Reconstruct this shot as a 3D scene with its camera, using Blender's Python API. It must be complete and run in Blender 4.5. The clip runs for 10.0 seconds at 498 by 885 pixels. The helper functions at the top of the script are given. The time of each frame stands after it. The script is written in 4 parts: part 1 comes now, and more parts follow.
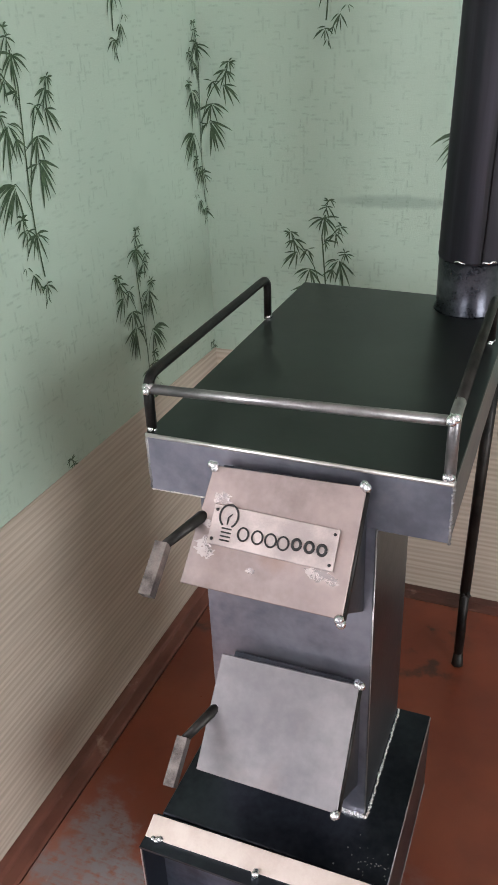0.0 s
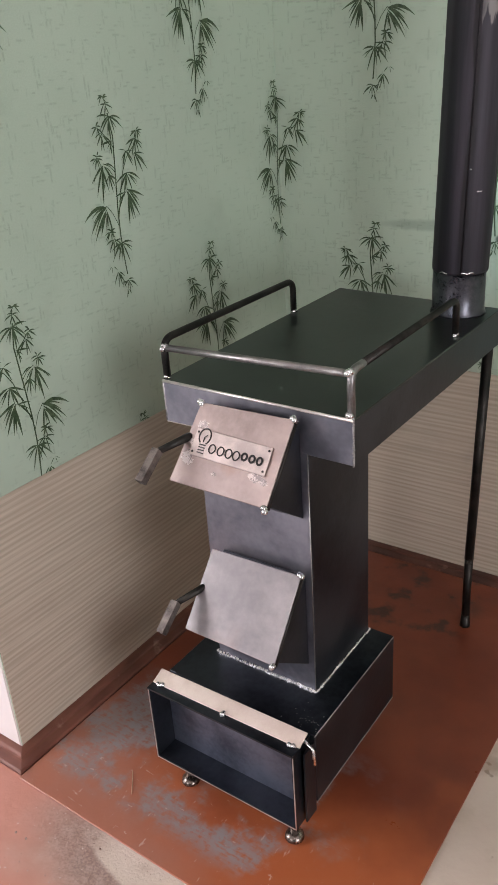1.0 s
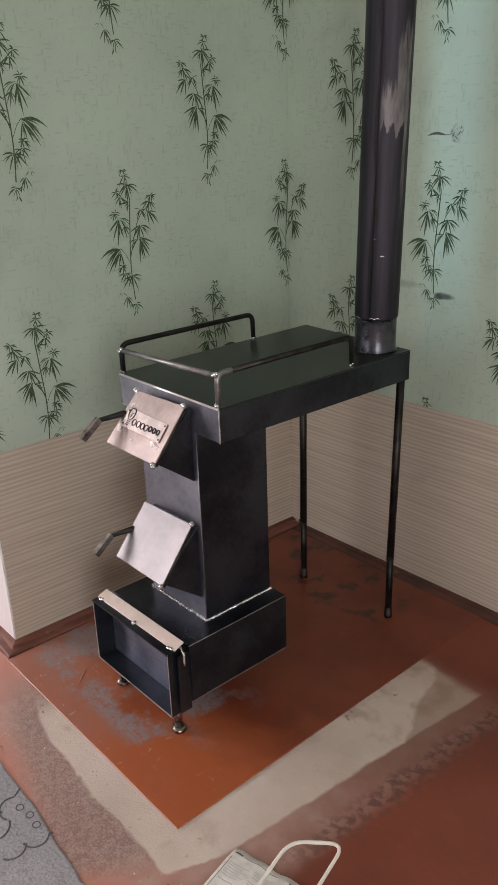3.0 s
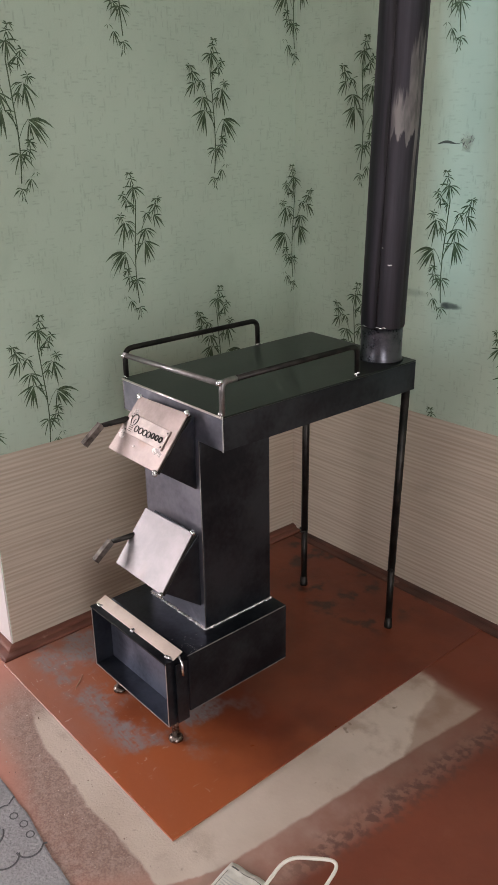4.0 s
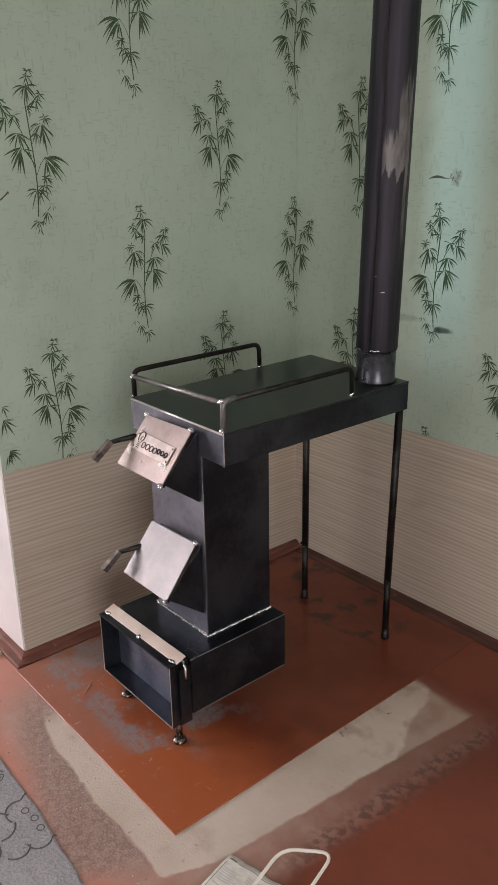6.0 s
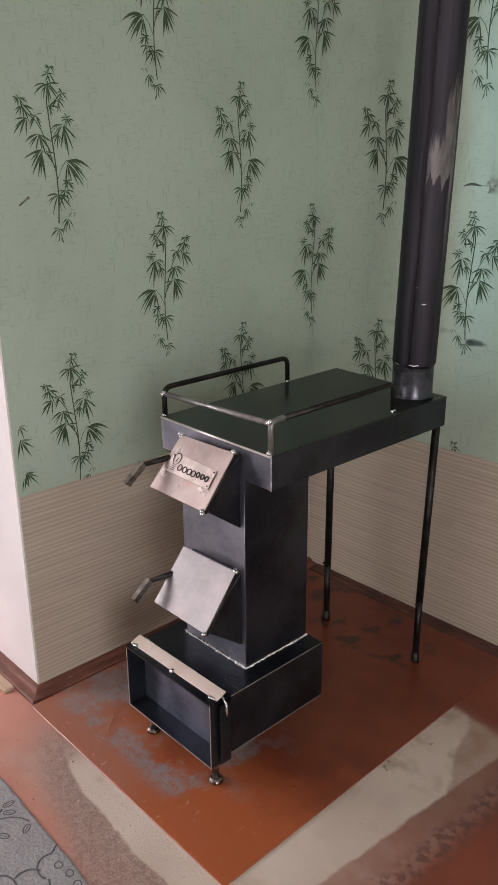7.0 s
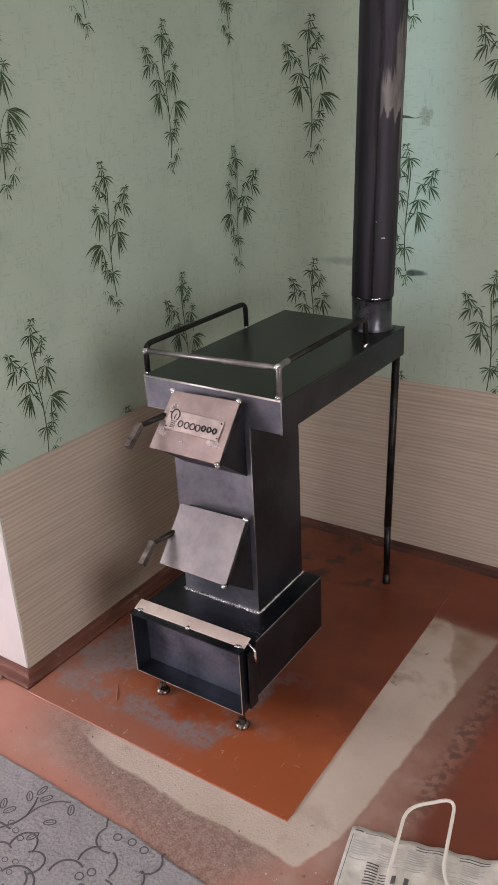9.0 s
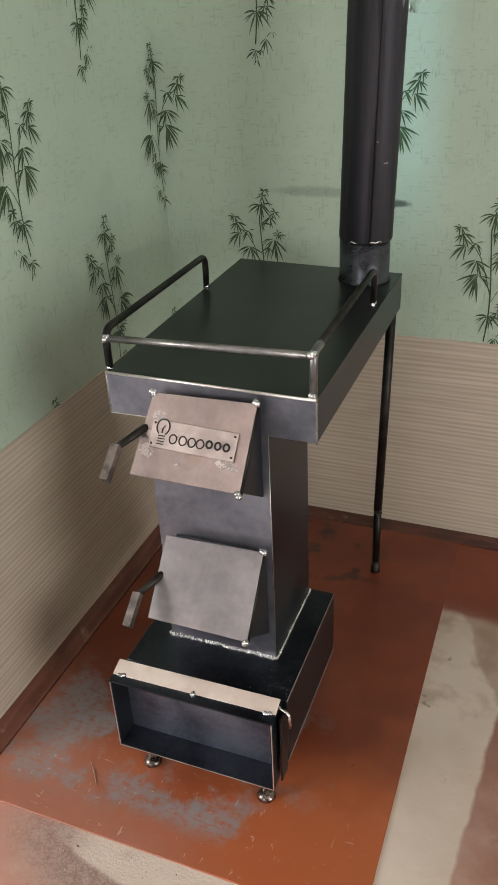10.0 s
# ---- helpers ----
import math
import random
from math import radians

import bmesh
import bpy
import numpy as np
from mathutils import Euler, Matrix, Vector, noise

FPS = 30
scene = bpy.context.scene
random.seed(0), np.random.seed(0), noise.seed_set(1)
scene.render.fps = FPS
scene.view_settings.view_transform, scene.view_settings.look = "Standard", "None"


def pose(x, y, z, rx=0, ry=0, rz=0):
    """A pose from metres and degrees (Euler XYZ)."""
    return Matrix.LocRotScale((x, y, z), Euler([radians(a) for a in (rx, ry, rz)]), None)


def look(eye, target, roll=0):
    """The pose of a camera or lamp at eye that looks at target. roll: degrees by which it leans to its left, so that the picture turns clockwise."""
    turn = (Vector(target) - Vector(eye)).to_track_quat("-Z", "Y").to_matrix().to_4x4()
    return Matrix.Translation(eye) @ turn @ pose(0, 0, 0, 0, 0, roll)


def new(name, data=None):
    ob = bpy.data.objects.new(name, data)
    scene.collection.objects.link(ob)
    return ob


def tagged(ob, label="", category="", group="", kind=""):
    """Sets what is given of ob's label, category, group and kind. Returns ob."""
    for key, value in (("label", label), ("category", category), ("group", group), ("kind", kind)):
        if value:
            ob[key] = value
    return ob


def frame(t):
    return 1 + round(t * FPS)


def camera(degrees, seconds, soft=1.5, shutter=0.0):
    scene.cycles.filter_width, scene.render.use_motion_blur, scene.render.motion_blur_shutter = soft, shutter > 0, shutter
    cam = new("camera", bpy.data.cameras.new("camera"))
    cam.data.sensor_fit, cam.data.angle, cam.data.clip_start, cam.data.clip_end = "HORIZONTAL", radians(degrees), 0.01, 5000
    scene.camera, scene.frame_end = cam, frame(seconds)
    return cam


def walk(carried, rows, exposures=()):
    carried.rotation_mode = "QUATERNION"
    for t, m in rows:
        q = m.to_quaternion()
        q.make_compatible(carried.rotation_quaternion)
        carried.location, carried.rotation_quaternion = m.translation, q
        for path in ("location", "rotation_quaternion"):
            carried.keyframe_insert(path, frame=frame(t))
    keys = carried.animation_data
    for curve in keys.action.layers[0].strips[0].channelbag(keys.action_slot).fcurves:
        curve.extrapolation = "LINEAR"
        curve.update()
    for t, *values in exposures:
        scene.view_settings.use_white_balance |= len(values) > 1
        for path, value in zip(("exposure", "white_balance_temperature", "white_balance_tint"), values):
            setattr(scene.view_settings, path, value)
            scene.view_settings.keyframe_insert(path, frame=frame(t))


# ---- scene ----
cam = camera(34.8, 10.0)
PATH = [
    (0, (0.624, 0.535, 1.183), (-0.067, 2.17, 0.263), -2.5),
    (0.5, (0.78, 0.473, 1.202), (-0.12, 2.041, 0.346), -3.8),
    (1, (1.034, 0.335, 1.223), (-0.046, 1.793, 0.381), -4.0),
    (1.5, (1.339, 0.316, 1.235), (0.115, 1.679, 0.434), -4.2),
    (2, (1.549, 0.243, 1.271), (0.273, 1.586, 0.519), -4.0),
    (2.2, (1.597, 0.194, 1.283), (0.312, 1.539, 0.550), -3.5),
    (3.5, (1.729, 0.371, 1.281), (0.275, 1.534, 0.551), -1.5),
    (4, (1.688, 0.321, 1.292), (0.281, 1.541, 0.566), -0.8),
    (4.5, (1.625, 0.226, 1.306), (0.245, 1.478, 0.58), -0.8),
    (5, (1.659, 0.212, 1.305), (0.267, 1.461, 0.598), -1.5),
    (5.2, (1.705, 0.231, 1.307), (0.297, 1.476, 0.625), -1.6),
    (6.3, (1.786, 0.271, 1.317), (0.342, 1.48, 0.643), -0.8),
    (6.5, (1.733, 0.253, 1.316), (0.307, 1.475, 0.627), -0.5),
    (7, (1.586, 0.211, 1.318), (0.208, 1.5, 0.655), -0.4),
    (7.5, (1.487, 0.278, 1.373), (0.181, 1.678, 0.796), -0.5),
    (8, (1.392, 0.246, 1.401), (0.159, 1.733, 0.882), -1.0),
    (8.5, (1.324, 0.034, 1.384), (0.151, 1.523, 0.745), -2.4),
    (9, (1.326, -0.008, 1.317), (0.283, 1.507, 0.531), -2.9),
    (9.5, (1.117, 0.048, 1.267), (0.239, 1.599, 0.359), -3.1),
    (10, (0.846, 0.253, 1.286), (0.18, 1.865, 0.307), -2.9),
]
EXPOSURES = [
    (0.0, 0.46, 6000, 4), (0.5, 0.62, 5950, 8), (1.0, 0.13, 6350, 9), (1.5, -0.1, 6400, 9), (2.0, -0.12, 6500, 10), (3.5, -0.25, 6500, 10), (4.5, -0.05, 6500, 10), (5.2, -0.1, 6500, 10),
    (6.5, -0.31, 6500, 10), (7.0, -0.26, 6500, 11), (7.5, -0.05, 6500, 10), (8.0, -0.1, 6500, 13), (8.5, -0.05, 6500, 17), (9.0, -0.2, 6500, 14), (9.5, -0.15, 6500, 12), (10.0, 0.07, 6600, 1)]
walk(cam, [(t, look(eye, target, roll)) for t, eye, target, roll in PATH], EXPOSURES)


# ---- world and light ----
world = bpy.data.worlds.new("sky")
scene.world = world
world.use_nodes = True
wn = world.node_tree
sky = wn.nodes.new("ShaderNodeTexSky")
sky.sky_type, sky.sun_disc = "NISHITA", False
sky.sun_elevation, sky.sun_rotation = radians(40), radians(200)
wn.links.new(sky.outputs[0], wn.nodes["Background"].inputs[0])
wn.nodes["Background"].inputs[1].default_value = 0.1
scene.view_settings.exposure = 0.0


def area_lamp(name, eye, target, width, height, watts, colour):
    """A rectangular area lamp at eye, aimed at target."""
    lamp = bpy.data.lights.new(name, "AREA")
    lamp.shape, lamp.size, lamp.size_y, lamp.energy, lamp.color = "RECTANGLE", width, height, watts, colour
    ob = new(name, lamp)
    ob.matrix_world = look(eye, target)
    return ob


area_lamp("daylight_west", (-2.56, -1.15, 1.45), (0.2, 1.2, 0.9), 1.4, 1.4, 96.0, (1.0, 0.92, 0.94))
# added fill from the south for general brightness, no known window
area_lamp("fill_south", (-0.1, -3.56, 1.45), (0.0, 1.0, 1.1), 1.5, 1.4, 32.0, (1.0, 0.94, 0.96))
# added fill from the east that brightens wall_west, source unseen
area_lamp("fill_east", (4.05, -0.8, 1.05), (0.0, 1.5, 1.1), 1.35, 1.8, 80.0, (1.0, 0.95, 0.96))
# added lamp, shone through a slit to throw the bluish band on wall_north
area_lamp("blue_band_lamp", (6.24, -7.5, 1.7), (0.517, 2.06, 1.1), 0.085, 0.22, 1080.0, (0.58, 0.82, 1.0))


# ---- material helpers ----
class Sock:
    """A node socket that takes part in sums."""
    def __init__(self, tree, out):
        self.tree, self.out = tree, out

    def op(self, kind, other=None, third=None, clamp=False):
        n = self.tree.nodes.new("ShaderNodeMath")
        n.operation, n.use_clamp = kind, clamp
        for k, v in enumerate((self, other, third)):
            if v is None:
                continue
            if isinstance(v, Sock):
                self.tree.links.new(v.out, n.inputs[k])
            else:
                n.inputs[k].default_value = v
        return Sock(self.tree, n.outputs[0])

    def __add__(self, o): return self.op("ADD", o)
    def __sub__(self, o): return self.op("SUBTRACT", o)
    def __mul__(self, o): return self.op("MULTIPLY", o)
    def low(self, o): return self.op("MINIMUM", o)
    def high(self, o): return self.op("MAXIMUM", o)
    def flip(self): return (self * -1.0) + 1.0

    def step(self, a, b):
        """0 below a, 1 above b, smooth between."""
        n = self.tree.nodes.new("ShaderNodeMapRange")
        n.interpolation_type = "SMOOTHSTEP"
        self.tree.links.new(self.out, n.inputs["Value"])
        n.inputs["From Min"].default_value, n.inputs["From Max"].default_value = a, b
        return Sock(self.tree, n.outputs["Result"])


class Mat:
    def __init__(self, name):
        self.m = bpy.data.materials.new(name)
        self.m.use_nodes = True
        self.t = self.m.node_tree
        self.b = self.t.nodes["Principled BSDF"]
        tc = self.t.nodes.new("ShaderNodeTexCoord")
        self.co = tc.outputs["Object"]
        sep = self.t.nodes.new("ShaderNodeSeparateXYZ")
        self.t.links.new(self.co, sep.inputs[0])
        self.x, self.y, self.z = (Sock(self.t, o) for o in sep.outputs)

    def noise(self, scale, detail=4.0, stretch=(1, 1, 1), rough=0.55, shift=0.0):
        mp = self.t.nodes.new("ShaderNodeMapping")
        mp.inputs["Scale"].default_value = [scale * s for s in stretch]
        mp.inputs["Location"].default_value = (shift, shift * 1.7, shift * 0.6)
        self.t.links.new(self.co, mp.inputs[0])
        n = self.t.nodes.new("ShaderNodeTexNoise")
        n.inputs["Scale"].default_value, n.inputs["Detail"].default_value, n.inputs["Roughness"].default_value = 1.0, detail, rough
        self.t.links.new(mp.outputs[0], n.inputs["Vector"])
        return Sock(self.t, n.outputs["Fac"])

    def cell(self, u, v, wide, high, shift):
        """A random number for each cell of a grid, and the place within the cell."""
        a, b = u * (1.0 / wide), v * (1.0 / high)
        fb = b.op("FLOOR")
        a = a + (fb * 0.37).op("FRACT")
        fa = a.op("FLOOR")
        xyz = self.t.nodes.new("ShaderNodeCombineXYZ")
        self.t.links.new((fa + shift).out, xyz.inputs[0])
        self.t.links.new(fb.out, xyz.inputs[1])
        n = self.t.nodes.new("ShaderNodeTexWhiteNoise")
        n.noise_dimensions = "2D"
        self.t.links.new(xyz.outputs[0], n.inputs["Vector"])
        return Sock(self.t, n.outputs["Value"]), a.op("FRACT"), b.op("FRACT")

    def mix(self, fac, a, b):
        n = self.t.nodes.new("ShaderNodeMix")
        n.data_type = "RGBA"
        if isinstance(fac, Sock):
            self.t.links.new(fac.out, n.inputs[0])
        else:
            n.inputs[0].default_value = fac
        for k, v in ((6, a), (7, b)):
            if isinstance(v, tuple):
                n.inputs[k].default_value = (*v, 1.0)
            else:
                self.t.links.new(v, n.inputs[k])
        return n.outputs[2]

    def set(self, colour=None, rough=None, metal=None, bump=None, depth=0.001, spec=None):
        for key, v in (("Base Color", colour), ("Roughness", rough), ("Metallic", metal), ("Specular IOR Level", spec)):
            if v is None:
                continue
            if isinstance(v, Sock):
                self.t.links.new(v.out, self.b.inputs[key])
            elif isinstance(v, (tuple, float, int)):
                self.b.inputs[key].default_value = (*v, 1.0) if isinstance(v, tuple) else v
            else:
                self.t.links.new(v, self.b.inputs[key])
        if bump is not None:
            n = self.t.nodes.new("ShaderNodeBump")
            n.inputs["Strength"].default_value, n.inputs["Distance"].default_value = 1.0, depth
            self.t.links.new(bump.out, n.inputs["Height"])
            self.t.links.new(n.outputs[0], self.b.inputs["Normal"])
        return self.m


def steel(name, dark, light, r0, r1, scale=9.0, metal=0.9, grain=0.00015, rust=0.0, spec=0.5):
    """Sheet steel: cloudy tone, fine grain, faint rust."""
    k = Mat(name)
    cloud = k.noise(scale, 5.0)
    fine = k.noise(scale * 14, 3.0, shift=3.0)
    c = k.mix((cloud * 0.7 + fine * 0.15 + k.noise(scale * 0.35, 3.0, shift=6.0) * 0.15).step(0.36, 0.64), dark, light)
    if rust:
        c = k.mix(k.noise(scale * 1.7, 6.0, shift=9.0).step(0.56, 0.74) * rust, c, (0.22, 0.12, 0.08))
    return k.set(c, (cloud * (r1 - r0)) + r0 + (fine - 0.5) * 0.08, metal, fine + cloud * 2.0, grain, spec)


# base colour lowered for the stove's shaded sides
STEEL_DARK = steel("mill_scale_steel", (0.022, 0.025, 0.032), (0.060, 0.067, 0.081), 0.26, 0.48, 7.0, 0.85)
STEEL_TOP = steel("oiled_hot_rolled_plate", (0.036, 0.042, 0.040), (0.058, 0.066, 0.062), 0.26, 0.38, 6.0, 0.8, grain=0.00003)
# same steel as the sides, lightened where fronts face the window
STEEL_LIT_FRONT = steel("window_lit_sheet_steel", (0.165, 0.168, 0.202), (0.37, 0.365, 0.415), 0.3, 0.48, 5.0, 0.92)
STEEL_DOOR = steel("ground_door_steel", (0.165, 0.154, 0.158), (0.285, 0.262, 0.262), 0.38, 0.54, 6.0, 0.9, rust=0.15)
STEEL_LID = steel("heat_tinted_lid_steel", (0.245, 0.202, 0.194), (0.43, 0.35, 0.325), 0.32, 0.5, 8.0, 0.9, rust=0.35)
STEEL_COLLAR = steel("scorched_collar_steel", (0.025, 0.028, 0.036), (0.10, 0.10, 0.115), 0.2, 0.38, 22.0, 0.9)
STEEL_BARE = steel("bare_bright_steel", (0.6, 0.56, 0.53), (0.82, 0.77, 0.73), 0.3, 0.45, 20.0, 0.9)
STEEL_LIGHT = steel("scoured_flat_bar", (0.78, 0.65, 0.57), (0.9, 0.79, 0.71), 0.38, 0.55, 20.0, 0.6)
WELD = steel("weld_metal", (0.45, 0.45, 0.46), (0.95, 0.95, 0.95), 0.15, 0.35, 60.0, 1.0)
ROD = steel("dark_round_bar", (0.018, 0.017, 0.016), (0.044, 0.040, 0.036), 0.38, 0.55, 25.0, 0.8)
PANEL = steel("sooty_blue_panel_steel", (0.08, 0.095, 0.135), (0.24, 0.265, 0.345), 0.34, 0.5, 8.0, 0.9)
FOOT = steel("oily_bolt_steel", (0.12, 0.098, 0.085), (0.32, 0.27, 0.24), 0.2, 0.34, 50.0, 0.95)
ROD_BRIGHT = steel("worn_round_bar", (0.2, 0.19, 0.19), (0.38, 0.36, 0.35), 0.34, 0.48, 25.0, 0.9)
GRIP = steel("scaly_square_tube", (0.06, 0.054, 0.05), (0.26, 0.23, 0.21), 0.35, 0.5, 40.0, 0.85)
PLATE = steel("etched_name_plate_steel", (0.4, 0.345, 0.325), (0.58, 0.5, 0.47), 0.38, 0.52, 30.0, 0.9)
GLARE = steel("painted_glare_steel", (0.42, 0.37, 0.36), (0.62, 0.56, 0.54), 0.2, 0.35, 60.0, 0.7)
INK = Mat("cut_out_black").set((0.015, 0.014, 0.014), 0.6, 0.0)


def pipe_material():
    k = Mat("blued_pipe_steel")
    streak = k.noise(1.0, 5.0, (38, 38, 1.6))
    patch = k.noise(16.0, 4.0, (1, 1, 0.5), shift=2.0)
    c = k.mix(streak.step(0.35, 0.7), (0.012, 0.012, 0.017), (0.044, 0.039, 0.052))
    # scraped bare area on the outer face, and two dark scale seams
    ragged = k.noise(1.0, 5.0, (60, 60, 7.0), shift=5.0)
    turn = k.y.op("ARCTAN2", k.x) + (ragged - 0.5) * 0.5
    up = k.z + (ragged - 0.5) * 0.2
    bare = up.step(0.425, 0.435) * up.step(0.485, 0.515).flip() * turn.step(-1.1, -0.98) * turn.step(0.0, 0.1).flip()
    bare = bare.high(up.step(0.44, 0.5) * up.step(0.575, 0.615).flip() * turn.step(-0.5, -0.4) * turn.step(-0.05, 0.05).flip())
    edge = turn.step(-0.04, 0.04) * turn.step(0.16, 0.24).flip() * up.step(0.18, 0.42) * up.step(0.56, 0.62).flip()
    wear = k.noise(1.0, 4.0, (50, 50, 12), shift=15.0).step(0.35, 0.6)
    seam = (turn + 1.2).op("ABSOLUTE").step(0.17, 0.05).high((turn - 0.12).op("ABSOLUTE").step(0.2, 0.05))
    c = k.mix(seam * 0.85, c, (0.012, 0.01, 0.012))
    bare = bare.high(edge) * (wear * 0.5 + 0.5)
    c = k.mix(bare, c, (0.215, 0.2, 0.196))
    return k.set(c, (streak * 0.25) + 0.46, 0.35, streak + patch * 0.5 - seam * 0.6, 0.0008)


PIPE = pipe_material()


def wallpaper_material():
    k = Mat("green_woven_wallpaper")
    cloud = k.noise(2.2, 4.0)
    c = k.mix(cloud.step(0.3, 0.7), (0.412, 0.505, 0.405), (0.462, 0.562, 0.455))
    c = k.mix(k.noise(6.0, 6.0, shift=11.0).step(0.55, 0.8) * 0.35, c, (0.29, 0.35, 0.27))
    dash = None
    for wide, high, shift, upright, least in ((0.026, 0.0075, 0.0, False, 0.86), (0.015, 0.006, 31.0, False, 0.9), (0.034, 0.0085, 57.0, True, 0.87), (0.018, 0.0065, 83.0, True, 0.9)):
        u, v = (k.z, k.x + k.y) if upright else (k.x + k.y, k.z)
        rnd, fu, fv = k.cell(u, v, wide, high, shift)
        mark = rnd.step(least, least + 0.05) * fv.step(0.08, 0.45) * fv.step(0.9, 0.55) * fu.step(0.02, 0.25) * fu.step(0.98, 0.7)
        dash = mark if dash is None else dash.high(mark)
    dash = dash * (k.noise(170.0, 3.0, shift=4.0).step(0.28, 0.6)) * (k.noise(9.0, 2.0, shift=24.0).step(0.25, 0.6) * 0.7 + 0.3)
    c = k.mix(dash * 0.27, c, (0.17, 0.225, 0.165))
    # scorch marks with shapes of their own on the wall behind the pipe
    north = k.y.step(2.05, 2.055)
    wob = (k.noise(45.0, 4.0, shift=2.0) - 0.5) * 0.02
    for cx, cz, wx, wz, f in ((0.487, 0.866, 0.034, 0.010, 0.85), (0.47, 0.864, 0.016, 0.009, 0.8), (0.30, 0.885, 0.12, 0.014, 0.3), (0.53, 1.70, 0.02, 0.01, 0.0)):
        du, dv = (k.x + wob - cx) * (1.0 / wx), (k.z + wob * 0.5 - cz) * (1.0 / wz)
        c = k.mix((du * du + dv * dv).step(1.3, 0.1) * north * f, c, (0.045, 0.06, 0.055))
    weave = k.noise(1.0, 2.0, (120, 120, 900)) + k.noise(1.0, 2.0, (900, 900, 120))
    return k.set(c, 0.55, 0.0, weave + dash, 0.0003, 0.4)


def dado_material():
    k = Mat("beige_grained_dado_paper")
    wob = k.noise(3.0, 2.0)
    mp_z = k.z + (wob - 0.5) * 0.008
    streak = k.noise(1.0, 3.0, (5, 5, 190), 0.6)
    broad = k.noise(1.0, 3.0, (1.4, 1.4, 55), 0.5, shift=3.0)
    n = k.t.nodes.new("ShaderNodeMath")
    n.operation = "SINE"
    k.t.links.new((mp_z * 520.0 + (broad - 0.5) * 7.0).out, n.inputs[0])
    line = Sock(k.t, n.outputs[0]) * 0.5 + 0.5
    f = (streak * 0.56 + line * 0.2 + broad * 0.24)
    c = k.mix(f.step(0.3, 0.72), (0.432, 0.36, 0.283), (0.575, 0.495, 0.402))
    c = k.mix(k.noise(5.0, 5.0, shift=8.0).step(0.6, 0.8) * 0.35, c, (0.33, 0.27, 0.22))
    return k.set(c, 0.5, 0.0, f, 0.0008, 0.4)


def plaster_material(name, a, b):
    k = Mat(name)
    return k.set(k.mix(k.noise(3.0, 6.0).step(0.3, 0.72), a, b), 0.75, 0.0, k.noise(30.0, 5.0), 0.0006, 0.3)


def floor_material():
    k = Mat("worn_painted_floor")
    n1, n2, n3 = k.noise(14.0, 6.0), k.noise(60.0, 5.0, shift=2.0), k.noise(4.0, 5.0, shift=5.0)
    wob = (n1 - 0.5) * 0.05
    x, y = k.x + wob, k.y + (k.noise(11.0, 6.0, shift=8.0) - 0.5) * 0.05
    red = k.mix(n3.step(0.3, 0.7), (0.27, 0.085, 0.05), (0.36, 0.13, 0.085))
    red = k.mix(n1.step(0.6, 0.75) * 0.5, red, (0.46, 0.24, 0.18))
    # dusty pink at the front left; elsewhere the red is darkened as the stove's shade
    dusty_unshaded = (x - y * 0.06).step(0.66, 0.9).flip() * y.step(1.3, 1.0)
    red = k.mix(dusty_unshaded * (n3 * 0.6 + 0.45), red, (0.60, 0.30, 0.235))
    red = k.mix(dusty_unshaded.flip() * 0.88, red, k.mix(k.noise(2.6, 4.0, shift=33.0).step(0.3, 0.7), (0.15, 0.042, 0.025), (0.215, 0.058, 0.03)))
    front = y + x * 0.158
    side = k.x + (n1 - 0.5) * 0.022 + (k.noise(3.0, 3.0, shift=40.0) - 0.5) * 0.02 - k.y * 0.10
    band = y.step(0.79, 0.86) * (x - y * 0.06).step(0.83, 0.885).flip() * x.step(-0.02, 0.14) * y.step(1.66, 1.8).flip()
    grit = k.noise(210.0, 4.0, shift=12.0)
    dirt = k.mix((n2 * 0.45 + grit * 0.55).step(0.36, 0.64), (0.2, 0.145, 0.125), (0.41, 0.305, 0.26))
    pink = k.mix(n1.step(0.3, 0.7), (0.40, 0.24, 0.19), (0.48, 0.33, 0.27))
    # pink dimmed towards the back right, shade put into the colour
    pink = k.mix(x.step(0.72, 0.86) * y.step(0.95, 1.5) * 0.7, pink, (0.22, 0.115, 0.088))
    grey = (y + x * 0.32).step(0.885, 0.965) * x.step(-0.03, 0.2) * (x - y * 0.53).step(0.22, 0.3).flip() * y.step(1.06, 0.98)
    c = k.mix(band * (n1 * 0.6 + 0.45), red, pink)
    c = k.mix((grey * (n2 * 0.5 + 0.55)).op("MINIMUM", 1.0), c, dirt)
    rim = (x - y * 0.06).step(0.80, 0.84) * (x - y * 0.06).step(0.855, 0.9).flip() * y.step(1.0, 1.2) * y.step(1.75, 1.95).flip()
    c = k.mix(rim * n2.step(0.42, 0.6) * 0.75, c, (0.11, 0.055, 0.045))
    cream = (y + x * 0.25).step(0.972, 0.984) * (y + x * 0.03).step(0.902, 0.912) * x.step(0.13, 0.24) * (y - x * 1.9).step(-0.575, -0.555) * side.step(0.706, 0.716).flip() * (k.y + (n1 - 0.5) * 0.03 + k.x * 0.05).step(1.765, 1.795).flip()
    pale = k.mix(n3.step(0.3, 0.7), (0.55, 0.457, 0.38), (0.66, 0.565, 0.482))
    pale = k.mix(k.noise(7.0, 5.0, shift=14.0).step(0.58, 0.75) * 0.4, pale, (0.38, 0.29, 0.22))
    pale = k.mix(k.noise(26.0, 2.0, shift=6.0).step(0.69, 0.75) * 0.75, pale, (0.24, 0.18, 0.14))
